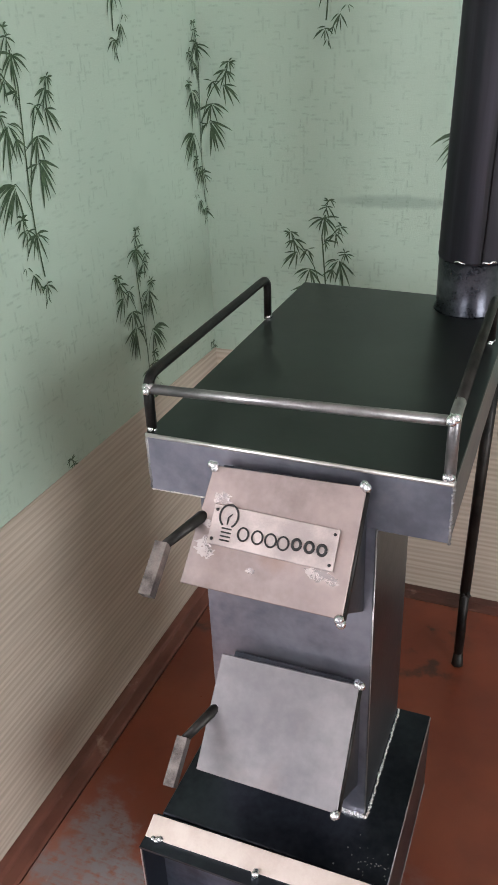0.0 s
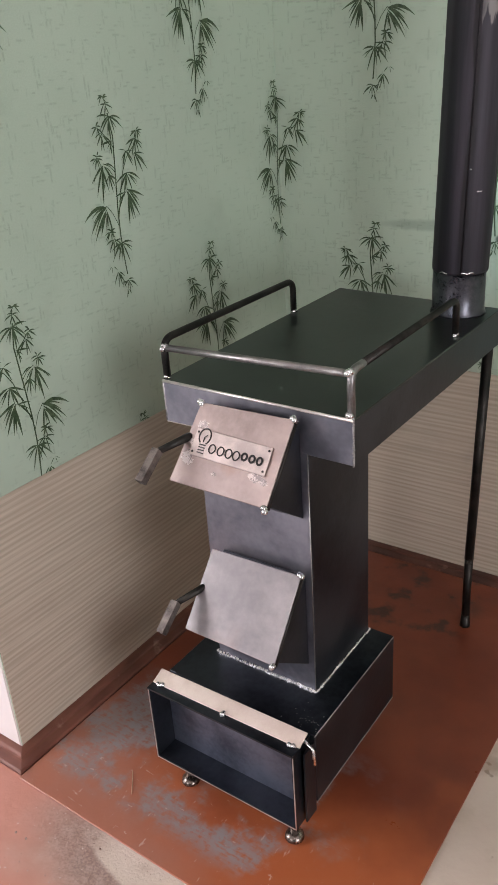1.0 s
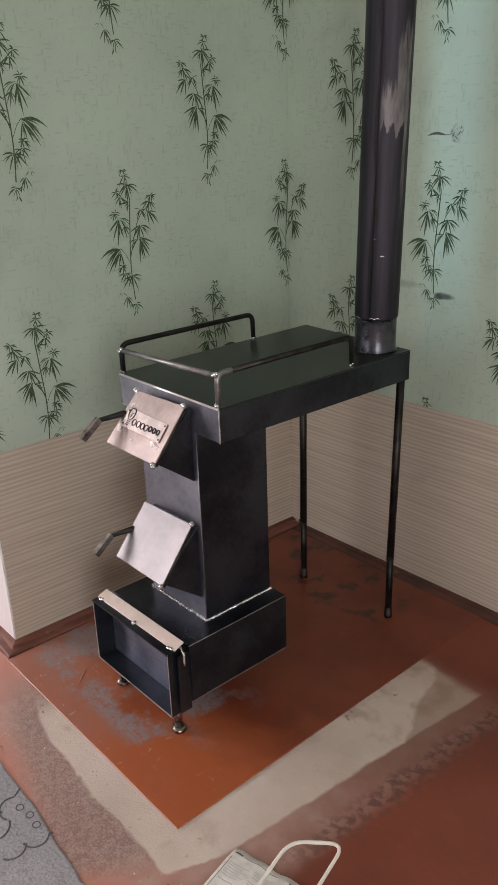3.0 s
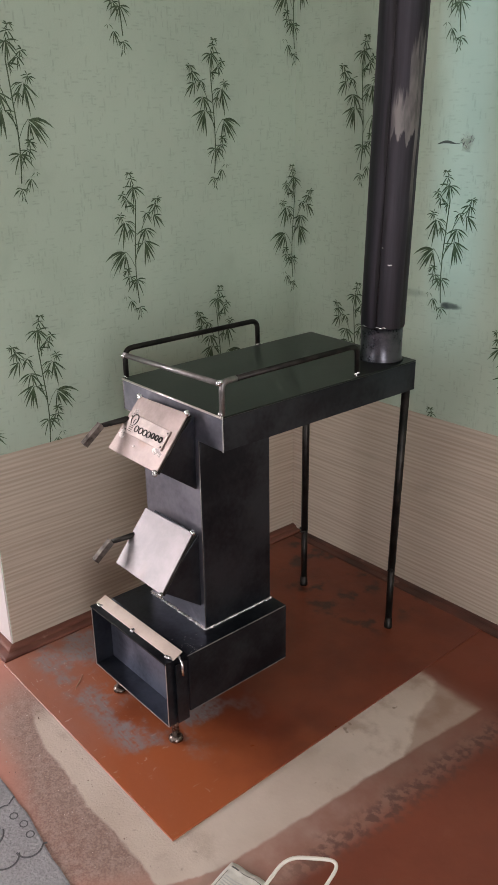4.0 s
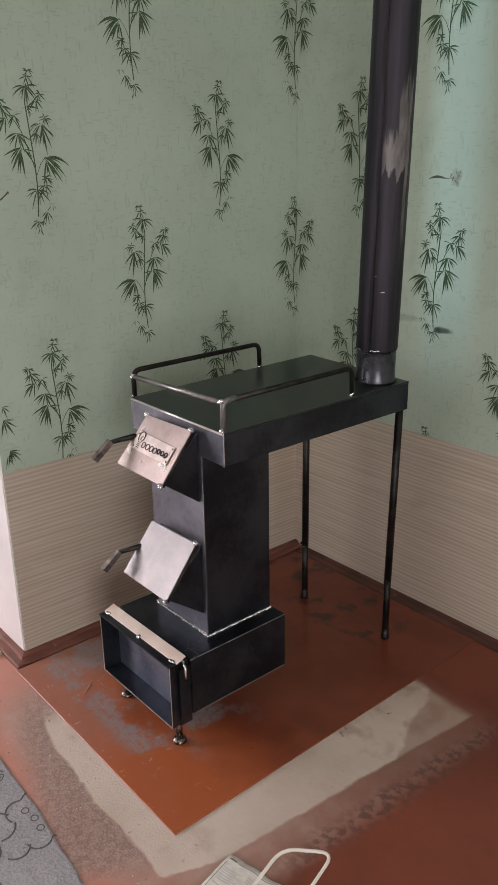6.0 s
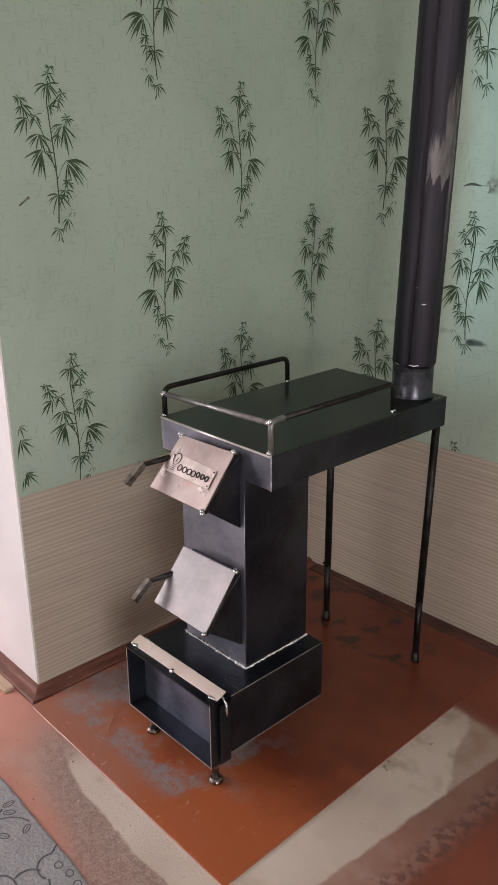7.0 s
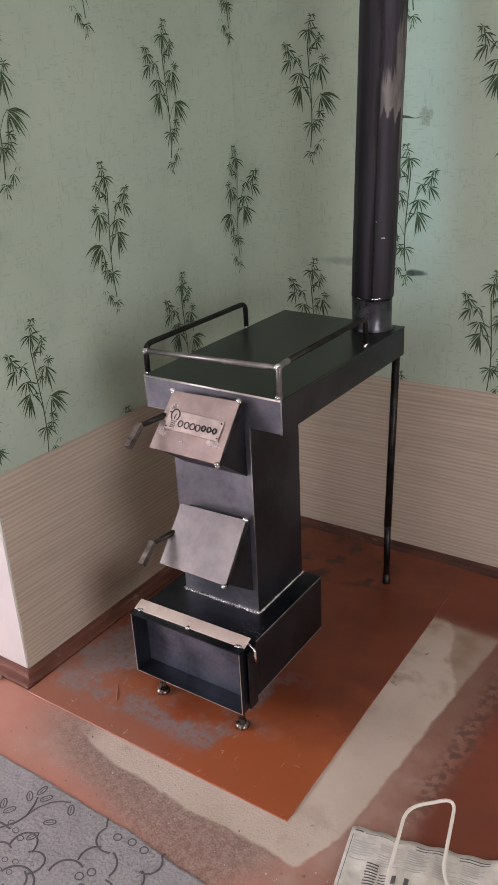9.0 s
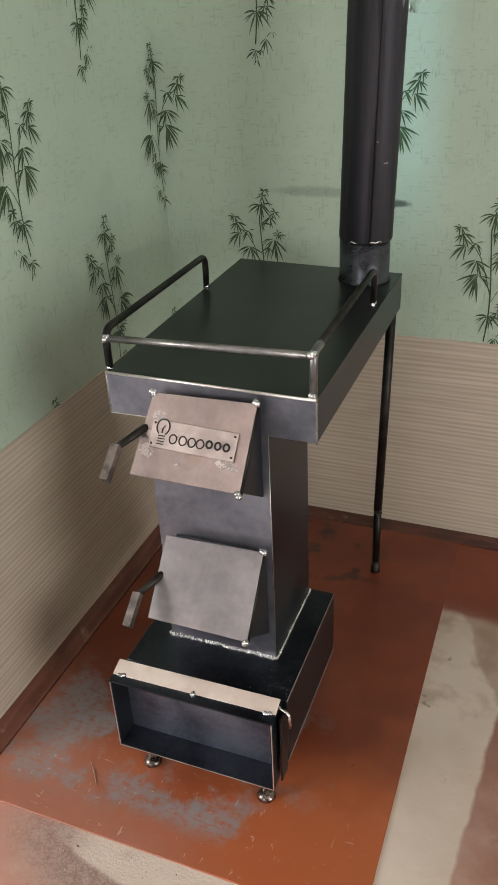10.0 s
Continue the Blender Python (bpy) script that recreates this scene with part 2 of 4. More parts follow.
    # brown stains, thickened towards the back to dim the strip's shaded end
    pale = k.mix((k.noise(10.0, 6.0, shift=17.0) + y.step(1.1, 1.8) * 0.14).step(0.58, 0.78) * 0.55, pale, (0.30, 0.2, 0.14))
    pale = k.mix((y + x * 2.35 + (n3 - 0.5) * 0.12).step(3.49, 3.53) * 0.6, pale, (0.31, 0.19, 0.135))
    c = k.mix(cream, c, pale)
    return k.set(c, (n1 * 0.25) + 0.38, 0.0, n1 + n2 * 0.4 + grit * grey * 0.8, 0.0014, 0.3)


def sheet_material():
    k = Mat("red_brown_painted_sheet")
    n1, n2 = k.noise(5.0, 6.0), k.noise(22.0, 6.0, shift=3.0)
    c = k.mix(n1.step(0.3, 0.7), (0.15, 0.034, 0.018), (0.215, 0.053, 0.025))
    # orange lift towards the front: stronger light there, painted into the sheet
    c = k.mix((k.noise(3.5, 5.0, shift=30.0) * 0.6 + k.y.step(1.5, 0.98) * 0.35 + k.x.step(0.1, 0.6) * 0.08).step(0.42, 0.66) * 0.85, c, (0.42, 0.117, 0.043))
    dull = (k.x * 0.8 + k.y + (n1 - 0.5) * 0.35).step(1.42, 1.12) * (n2 * 0.5 + 0.45)
    c = k.mix(dull, c, (0.36, 0.165, 0.12))
    near = k.y.step(1.5, 1.1) * k.x.step(0.75, 0.25)
    wear = (k.noise(7.0, 6.0, shift=1.3) + (k.noise(40.0, 4.0, shift=5.0) - 0.5) * 0.22 + near * 0.07).step(0.53, 0.66)
    zone = k.y.step(1.4, 1.24) * k.y.step(1.0, 1.05) * k.x.step(0.64, 0.45)
    c = k.mix(wear * zone * (k.noise(70.0, 6.0, shift=8.0) * 0.6 + k.noise(1.0, 4.0, (30, 190, 30), shift=18.0) * 0.4).step(0.31, 0.55) * (n2 * 0.9 + 0.35), c, (0.255, 0.255, 0.262))
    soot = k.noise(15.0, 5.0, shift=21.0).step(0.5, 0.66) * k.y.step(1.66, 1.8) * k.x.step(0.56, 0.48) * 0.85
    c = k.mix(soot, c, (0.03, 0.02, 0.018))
    scr = k.noise(1.0, 3.0, (130, 34, 30), shift=6.0).step(0.67, 0.73).high(k.noise(1.0, 3.0, (40, 150, 30), shift=16.0).step(0.68, 0.73))
    c = k.mix(scr * k.y.step(1.2, 1.05) * 0.55, c, (0.58, 0.46, 0.4))
    return k.set(c, (n2 * 0.2) + 0.22, 0.0, n1 * 3.0 + n2, 0.0009, 0.5)


def carpet_material():
    k = Mat("grey_embossed_carpet")
    n1, n2 = k.noise(160.0, 4.0), k.noise(7.0, 5.0, shift=3.0)
    c = k.mix((n1 * 0.6 + n2 * 0.4).step(0.28, 0.73), (0.275, 0.272, 0.28), (0.425, 0.418, 0.428))
    return k.set(c, 0.9, 0.0, n1 * 0.5 + n2 + k.noise(42.0, 4.0, shift=5.0), 0.006, 0.2)


def wood_paint_material(name, dark, light, chips):
    k = Mat(name)
    n = k.noise(1.0, 5.0, (9, 9, 90))
    c = k.mix(n.step(0.3, 0.7), dark, light)
    c = k.mix(k.noise(20.0, 5.0, shift=4.0).step(0.62, 0.72) * chips, c, (0.35, 0.22, 0.17))
    return k.set(c, 0.38, 0.0, n, 0.0006, 0.5)


WALLPAPER, DADO = wallpaper_material(), dado_material()
WHITE = plaster_material("white_painted_plaster", (0.73, 0.68, 0.67), (0.81, 0.76, 0.75))
PLASTER = plaster_material("pale_room_plaster", (0.42, 0.43, 0.4), (0.5, 0.5, 0.47))
FLOOR, SHEET, CARPET, SKIRTING = floor_material(), sheet_material(), carpet_material(), wood_paint_material("brown_painted_skirting_wood", (0.11, 0.038, 0.026), (0.195, 0.075, 0.051), 0.6)
# darker, less chipped version of the skirting paint for the north wall
SKIRTING_DARK = wood_paint_material("darker_skirting_wood", (0.055, 0.022, 0.017), (0.13, 0.048, 0.034), 0.3)
LEAF_INK = Mat("dark_green_print")
LEAF_INK.set(LEAF_INK.mix(LEAF_INK.noise(90.0, 3.0).step(0.3, 0.7), (0.026, 0.056, 0.022), (0.085, 0.13, 0.068)), 0.55, 0.0)
LEAF_INK = LEAF_INK.m
# dark colour for the shade inside the carpet's embossed lines
GROOVE_SHADE = Mat("carpet_groove_shade").set((0.11, 0.11, 0.115), 0.95, 0.0)
PAPER = Mat("printed_paper")
PAPER.set(PAPER.mix(PAPER.noise(30.0, 5.0).step(0.35, 0.7), (0.62, 0.6, 0.53), (0.8, 0.78, 0.72)), 0.6, 0.0, PAPER.noise(25.0, 3.0), 0.004)
PAPER = PAPER.m
PRINT = Mat("grey_print").set((0.12, 0.12, 0.11), 0.7, 0.0)
CORD = Mat("ivory_cord_plastic").set((0.75, 0.72, 0.64), 0.4, 0.0)
CORD_GREY = Mat("grey_cord_plastic").set((0.3, 0.3, 0.29), 0.45, 0.0)
WOOD = Mat("raw_wood")
WOOD.set(WOOD.mix(WOOD.noise(1.0, 4.0, (8, 80, 80)).step(0.3, 0.7), (0.4, 0.27, 0.17), (0.56, 0.42, 0.3)), 0.7, 0.0)
WOOD = WOOD.m
TEAR_DARK = Mat("dark_tear_fill").set((0.07, 0.085, 0.07), 0.8, 0.0)
FILM = Mat("clear_film")
FILM.set((0.9, 0.93, 0.92), 0.22, 0.0)
FILM.b.inputs["Transmission Weight"].default_value = 0.93
FILM.b.inputs["IOR"].default_value = 1.15
FILM = FILM.m


# ---- mesh helpers ----
def origin_of(ob):
    p = Vector((0, 0, 0))
    while ob:
        p += ob.location
        ob = ob.parent
    return p


def part(name, bm, material, parent=None, label="", smooth=False):
    """Links a bmesh, made in the place's own coordinates, as one mesh object under parent."""
    me = bpy.data.meshes.new(name)
    if parent:
        bmesh.ops.translate(bm, verts=bm.verts, vec=-origin_of(parent))
    bmesh.ops.recalc_face_normals(bm, faces=bm.faces)
    bm.to_mesh(me)
    bm.free()
    me.materials.append(material)
    if smooth:
        for p in me.polygons:
            p.use_smooth = True
    ob = new(name, me)
    ob.parent = parent
    return tagged(ob, label)


def thing(name, at, label, category, group="", kind=""):
    ob = new(name)
    ob.location = at
    ob.empty_display_size = 0.05
    return tagged(ob, label, category, group, kind)


def box(lo, hi, bevel=0.0, bm=None, segs=1):
    bm = bm or bmesh.new()
    made = bmesh.ops.create_cube(bm, size=1.0, matrix=Matrix.LocRotScale([(a + b) / 2 for a, b in zip(lo, hi)], None, [b - a for a, b in zip(lo, hi)]))
    if bevel:
        edges = {e for v in made["verts"] for e in v.link_edges}
        bmesh.ops.bevel(bm, geom=list(edges), offset=bevel, segments=segs, affect="EDGES")
    return bm


def prism(profile, x0, x1, bm=None, bevel=0.0):
    """A profile of (y, z) drawn out from x0 to x1."""
    bm = bm or bmesh.new()
    a = [bm.verts.new((x0, y, z)) for y, z in profile]
    b = [bm.verts.new((x1, y, z)) for y, z in profile]
    bm.faces.new(a), bm.faces.new(b[::-1])
    for i in range(len(a)):
        j = (i + 1) % len(a)
        bm.faces.new((a[i], b[i], b[j], a[j]))
    if bevel:
        bmesh.ops.bevel(bm, geom=list(bm.edges), offset=bevel, segments=1, affect="EDGES")
    return bm


def slab(corners, thick, bm=None, bevel=0.0):
    """A flat plate of given corners, its thickness laid behind their normal."""
    bm = bm or bmesh.new()
    p = [Vector(c) for c in corners]
    n = (p[1] - p[0]).cross(p[2] - p[0]).normalized() * -thick
    a, b = [bm.verts.new(q) for q in p], [bm.verts.new(q + n) for q in p]
    bm.faces.new(a), bm.faces.new(b[::-1])
    for i in range(len(a)):
        j = (i + 1) % len(a)
        bm.faces.new((a[i], b[i], b[j], a[j]))
    if bevel:
        bmesh.ops.bevel(bm, geom=list(bm.edges), offset=bevel, segments=1, affect="EDGES")
    return bm


def rounded(points, radius, steps=5):
    """A line of points with its inner corners rounded."""
    pts = [Vector(p) for p in points]
    out = [pts[0]]
    for a, b, c in zip(pts, pts[1:], pts[2:]):
        u, v = (a - b), (c - b)
        r = min(radius, u.length * 0.45, v.length * 0.45)
        s, e = b + u.normalized() * r, b + v.normalized() * r
        for k in range(steps + 1):
            f = k / steps
            out.append(s * (1 - f) ** 2 + b * 2 * f * (1 - f) + e * f * f)
    return out + [pts[-1]]


def tube(points, radius, sides=12, bm=None, flat=1.0):
    """A round bar along a line of points; radius may be a list, one a point."""
    bm = bm or bmesh.new()
    pts = [Vector(p) for p in points]
    rad = radius if isinstance(radius, (list, tuple)) else [radius] * len(pts)
    rings, side = [], None
    for i, p in enumerate(pts):
        d = (pts[min(i + 1, len(pts) - 1)] - pts[max(i - 1, 0)]).normalized()
        if side is None:
            side = d.orthogonal().normalized()
        side = (side - d * side.dot(d)).normalized()
        up = d.cross(side)
        rings.append([bm.verts.new(p + (side * math.cos(2 * math.pi * k / sides) + up * math.sin(2 * math.pi * k / sides)) * rad[i]) for k in range(sides)])
    for a, b in zip(rings, rings[1:]):
        for k in range(sides):
            bm.faces.new((a[k], a[(k + 1) % sides], b[(k + 1) % sides], b[k]))
    bm.faces.new(rings[0][::-1]), bm.faces.new(rings[-1])
    return bm


def blob(bm, at, r, squash=(1, 1, 1)):
    bmesh.ops.create_icosphere(bm, subdivisions=2, radius=r, matrix=Matrix.LocRotScale(at, None, squash))


def weld(a, b, size, seed, gap=0.6):
    """A bead of overlapping drops along a seam."""
    rng = random.Random(seed)
    bm = bmesh.new()
    a, b = Vector(a), Vector(b)
    n = max(2, int((b - a).length / (size * gap)))
    for i in range(n + 1):
        p = a.lerp(b, i / n) + Vector([rng.uniform(-0.25, 0.25) * size for _ in range(3)])
        s = size * rng.uniform(0.6, 1.15)
        bmesh.ops.create_icosphere(bm, subdivisions=1, radius=s, matrix=Matrix.Translation(p))
    return bm


# ---- the room ----
WX, WY, END = -0.092, 2.061, 1.011
HIGH = 2.55


def structure(name, bm, material, label, category):
    return tagged(part(name, bm, material), label, category, kind="structure")


floor = structure("floor", box((-2.6, -3.7, -0.06), (4.2, 2.3, 0.0)), FLOOR, "worn red-brown painted floor with bare pale patches, dirt and painted-in shade", "floor")
ceiling = structure("ceiling", box((-2.6, -3.7, HIGH), (4.2, 2.3, HIGH + 0.08)), WHITE, "plain white painted plaster ceiling of the room", "ceiling")
wall_west = structure("wall_west", box((-0.5, END + 0.004, 0.0), (WX, 2.3, HIGH)), WALLPAPER, "green wallpapered wall with dark bamboo sprigs and beige dado", "wall")
wall_north = structure("wall_north", box((WX, WY, 0.0), (4.2, 2.3, HIGH)), WALLPAPER, "green wallpapered wall with dark bamboo sprigs behind the stove", "wall")
wall_return = structure("wall_return", box((-2.6, END + 0.2, 0.0), (-0.503, 2.3, HIGH), bm=box((-2.6, END, 0.0), (WX - 0.003, END + 0.2, HIGH))), WHITE, "bright white painted plaster wall end beside the stove corner", "wall")


def wall_with_opening(name, axis, at, thick, span, opening, label):
    """A wall across x ("y" wall) or across y ("x" wall), pierced by one opening (a, b, sill, head)."""
    a, b, sill, head = opening
    bm = bmesh.new()
    for u0, u1, z0, z1 in ((span[0], a, 0, HIGH), (b, span[1], 0, HIGH), (a, b, 0, sill), (a, b, head, HIGH)):
        if axis == "y":
            box((u0, at, z0), (u1, at + thick, z1), bm=bm)
        else:
            box((at, u0, z0), (at + thick, u1, z1), bm=bm)
    return structure(name, bm, PLASTER, label, "wall")


wall_far_west = wall_with_opening("wall_far_west", "x", -2.8, 0.2, (-3.6, 2.3), (-1.9, -0.4, 0.7, 2.2), "pale plaster wall pierced by the brightest window")
# this opening and the one in wall_east only make room for the fill lamps
wall_south = wall_with_opening("wall_south", "y", -3.8, 0.2, (-2.6, 3.880), (-0.9, 0.7, 0.7, 2.2), "unseen pale plaster wall with an opening for the added south lamp")
# unseen blocker: trims the added lamp's beam to the band's width and height
slit_panel = structure("slit_panel", box((3.930, -3.63, 0.0), (4.1, -3.6, HIGH), bm=box((3.880, -3.63, 0.0), (3.930, -3.6, 1.345))), WHITE, "unseen pale panel added to shape the blue light band", "door")
wall_east = wall_with_opening("wall_east", "x", 4.1, 0.2, (-3.6, 2.061), (-1.5, -0.1, 0.1, 2.0), "unseen pale plaster wall with an opening for the added east lamp")

for wall, lo, hi in ((wall_west, (WX, END + 0.004, 0.0), (WX + 0.002, WY, 0.556)), (wall_north, (WX + 0.002, WY - 0.002, 0.0), (4.1, WY, 0.553))):
    part("dado_panel", box(lo, hi), DADO, wall, "beige dado paper with fine horizontal grain")


def skirting(name, pts, label, tall=1.0, material=SKIRTING):
    """Stepped skirting along a line on the floor; the wall lies to the left of its way."""
    prof = ((0.0, 0.0), (0.041, 0.0), (0.042, 0.007), (0.037, 0.010), (0.024, 0.011), (0.019, 0.012), (0.017, 0.016), (0.012, 0.019), (0.004, 0.021), (0.0, 0.021))
    bm = bmesh.new()
    P = [Vector((x, y, 0)) for x, y in pts]
    rings = []
    for i, p in enumerate(P):
        dirs = []
        if i > 0:
            dirs.append((p - P[i - 1]).normalized())
        if i < len(P) - 1:
            dirs.append((P[i + 1] - p).normalized())
        ns = [Vector((d.y, -d.x, 0)) for d in dirs]
        n = ns[0] if len(ns) == 1 else (ns[0] + ns[1]) / (1 + ns[0].dot(ns[1]))
        rings.append([bm.verts.new(p + n * o + Vector((0, 0, z * tall))) for o, z in prof])
    for a, b in zip(rings, rings[1:]):
        for k in range(len(prof)):
            j = (k + 1) % len(prof)
            bm.faces.new((a[k], a[j], b[j], b[k]))
    bm.faces.new(rings[0]), bm.faces.new(rings[-1][::-1])
    return structure(name, bm, material, label, "skirting")


skirting("baseboard", [(-2.6, END), (WX + 0.002, END), (WX + 0.002, WY - 0.002)], "brown painted stepped wooden skirting along the papered wall")
skirting("baseboard_north", [(WX + 0.05, WY - 0.002), (4.1, WY - 0.002)], "low brown painted skirting board behind the stove, in a darker tone", 0.55, SKIRTING_DARK)

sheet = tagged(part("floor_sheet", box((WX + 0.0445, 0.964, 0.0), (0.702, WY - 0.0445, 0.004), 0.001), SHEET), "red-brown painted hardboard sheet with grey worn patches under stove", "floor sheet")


# bamboo sprigs printed on the paper
def sprig_mesh(mirror):
    """One sprig: stems and drooping fans of lance-shaped leaves, tip at the origin, v down."""
    rng = random.Random(5)
    bm = bmesh.new()
    s = -1.0 if mirror else 1.0
    lift = [0]

    def at(cx, cy):
        return Vector((s * (cx * 0.0018 - cy * 0.00008), -cy * 0.0015 - cx * 0.00008))

    def layer():
        lift[0] = (lift[0] + 1) % 14
        return lift[0] * 0.00003

    def leaf(root, ang, size, wide, droop):
        """A narrow blade that leaves its root at an angle and bends down."""
        a = at(*root)
        d = Vector((s * math.cos(ang), -math.sin(ang))) * size * 0.00165
        down = Vector((0, -1)) * droop * d.length
        h = layer()
        left, right = [], []
        for f, w in ((0.0, 0.12), (0.18, 0.62), (0.38, 1.0), (0.62, 0.86), (0.84, 0.42), (1.0, 0.0)):
            c = a + d * f + down * f * f
            t = d + down * 2 * f
            n = Vector((-t.y, t.x)).normalized() * wide * d.length * w * 0.36
            left.append(bm.verts.new((*(c + n), h)))
            if w:
                right.append(bm.verts.new((*(c - n), h)))
        bm.faces.new(left + right[::-1])

    def stem(pts, wide):
        h = layer()
        for p, q in zip(pts, pts[1:]):
            a, b = at(*p), at(*q)
            n = Vector((-(b - a).y, (b - a).x)).normalized() * wide * 0.5
            bm.faces.new([bm.verts.new((*v, h)) for v in (a - n, b - n, b + n, a + n)])

    stem(((5, 22), (10, 50), (9, 92), (8, 140), (9, 172), (12, 205), (14, 221)), 0.0030)
    stem(((8, 150), (15, 115), (21, 90), (28, 75), (40, 62)), 0.0020)
    stem(((8, 158), (0, 141), (-8, 131), (-15, 133)), 0.0014)
    stem(((9, 92), (2, 84), (-8, 80)), 0.0014)
    stem(((9, 62), (3, 52), (-6, 44)), 0.0016)
    # root, blade length, first and last angle, blades, width, droop
    for root, size, a0, a1, count, wide, droop in (
            ((0, 4), 9, -60, 220, 7, 0.24, 0.4), ((3, 13), 13, -25, 190, 6, 0.2, 0.35), ((6, 26), 20, -15, 195, 9, 0.17, 0.45),
            ((-12, 38), 10, -60, 210, 7, 0.24, 0.4), ((-6, 46), 14, 10, 170, 6, 0.2, 0.35), ((7, 55), 14, 95, 185, 4, 0.2, 0.3),
            ((46, 44), 11, -60, 210, 9, 0.24, 0.4), ((43, 54), 16, 10, 170, 7, 0.19, 0.35), ((28, 68), 13, -20, 200, 6, 0.2, 0.4),
            ((40, 70), 22, -10, 85, 5, 0.17, 0.35), ((-16, 72), 11, -60, 220, 9, 0.24, 0.4), ((-10, 83), 30, 75, 150, 6, 0.14, 0.25),
            ((-6, 82), 20, -15, 50, 3, 0.16, 0.5), ((0, 92), 17, 30, 130, 5, 0.18, 0.3), ((27, 94), 21, 0, 165, 8, 0.17, 0.4),
            ((25, 115), 30, 15, 95, 7, 0.15, 0.3), ((22, 117), 22, 130, 185, 3, 0.16, 0.35), ((-9, 133), 36, 135, 200, 6, 0.13, 0.5),
            ((-9, 137), 24, 75, 135, 5, 0.15, 0.2), ((-6, 163), 11, -70, 220, 10, 0.24, 0.4), ((-2, 174), 15, -10, 190, 8, 0.19, 0.35),
            ((10, 180), 20, -20, 200, 10, 0.16, 0.45), ((-8, 208), 7, 20, 150, 3, 0.24, 0.3), ((0, 216), 14, 20, 130, 5, 0.19, 0.3),
            ((6, 229), 9, 30, 110, 3, 0.22, 0.2), ((16, 229), 12, -20, 200, 7, 0.2, 0.4), ((14, 242), 9, 60, 120, 3, 0.22, 0.1)):
        for k in range(count):
            ang = radians(a0 + (a1 - a0) * (k + rng.uniform(-0.3, 0.3)) / max(1, count - 1))
            leaf((root[0] + rng.uniform(-1.6, 1.6), root[1] + rng.uniform(-1.6, 1.6)), ang, size * rng.uniform(0.7, 1.15), wide * rng.uniform(0.75, 1.2), droop * rng.uniform(0.6, 1.3))
    me = bpy.data.meshes.new("bamboo_print")
    bm.to_mesh(me)
    bm.free()
    me.materials.append(LEAF_INK)
    return me


SPRIG_B, SPRIG_A = sprig_mesh(False), sprig_mesh(True)
FACE_EAST = Matrix(((0, 0, 1, 0), (1, 0, 0, 0), (0, 1, 0, 0), (0, 0, 0, 1)))
FACE_SOUTH = Matrix(((1, 0, 0, 0), (0, 0, -1, 0), (0, 1, 0, 0), (0, 0, 0, 1)))


def sprig(wall, kind, u, z):
    ob = new("bamboo_print", SPRIG_A if kind == "A" else SPRIG_B)
    ob.parent = wall
    z += 0.004
    if wall is wall_west:
        ob.matrix_basis = Matrix.Translation((WX + 0.0012, u, z)) @ FACE_EAST
    else:
        ob.matrix_basis = Matrix.Translation((u, WY - 0.0012, z)) @ FACE_SOUTH


for u, kind in ((1.194, "A"), (1.478, "B"), (1.761, "A"), (2.045, "B")):
    for z in ((0.884, 1.519, 2.156) if kind == "A" else (0.574, 1.202, 1.838, 2.474)):
        if z < HIGH:
            sprig(wall_west, kind, u, z)
for u, kind in ((-0.108, "B"), (0.170, "A"), (0.448, "B"), (0.712, "A"), (0.99, "B"), (1.27, "A"), (1.55, "B")):
    for z in ((0.886, 1.522, 2.16) if kind == "A" else (0.578, 1.198, 1.834, 2.47)):
        if z < HIGH:
            sprig(wall_north, kind, u, z)

scrap = bmesh.new()
for cy, cz, n, size in ((1.036, 0.735, 4, 0.032), (1.034, 0.70, 5, 0.05), (1.042, 0.615, 6, 0.042), (1.033, 0.60, 3, 0.03)):
    for k in range(n):
        a = radians(-10 - 95 * k / max(1, n - 1))
        d = Vector((0, math.cos(a), math.sin(a) * 1.2)) * size * (0.7 + 0.3 * ((k * 7) % 3) / 2)
        w = Vector((0, -d.z, d.y)) * 0.055
        p0 = Vector((WX + 0.0012, cy, cz))
        scrap.faces.new([scrap.verts.new(q) for q in (p0, p0 + d * 0.4 + w, p0 + d, p0 + d * 0.4 - w)])
part("bamboo_print", scrap, LEAF_INK, wall_west)

# ---- the stove ----
stove = thing("stove", (0.37, 1.3, 0.0), "homemade welded dark steel wood stove with hotplate and two hoppers", "stove")
TL, TR, TF, TB = 0.201, 0.546, 1.240, 1.850
ZL, ZR = 0.781, 0.774
drop = 0.074
slabm = bmesh.new()
bot = [slabm.verts.new(p) for p in ((TL, TF, ZL - drop), (TR, TF + 0.006, ZR - drop), (TR, TB, ZR - drop), (TL - 0.012, TB, ZL - drop))]
top = [slabm.verts.new(v.co + Vector((0, 0, drop - 0.0046))) for v in bot]
slabm.faces.new(bot[::-1]), slabm.faces.new(top)
for i in range(4):
    j = (i + 1) % 4
    slabm.faces.new((bot[i], bot[j], top[j], top[i]))
part("hot_box", slabm, STEEL_DARK, stove, "shallow dark steel flue box")
part("front_plate", slab(((TL, TF - 0.0035, ZL - drop), (TR, TF + 0.0025, ZR - drop), (TR, TF + 0.0025, ZR - 0.004), (TL, TF - 0.0035, ZL - 0.004)), 0.003, bevel=0.0008), STEEL_LIT_FRONT, stove, "front plate in a window-lit blue-grey tone")
part("hotplate", slab(((TL - 0.001, TF - 0.004, ZL), (TR + 0.001, TF + 0.002, ZR), (TR + 0.001, TB + 0.001, ZR), (TL - 0.013, TB + 0.001, ZL + 0.002)), 0.004, bevel=0.001), STEEL_TOP, stove, "smooth dark hotplate")
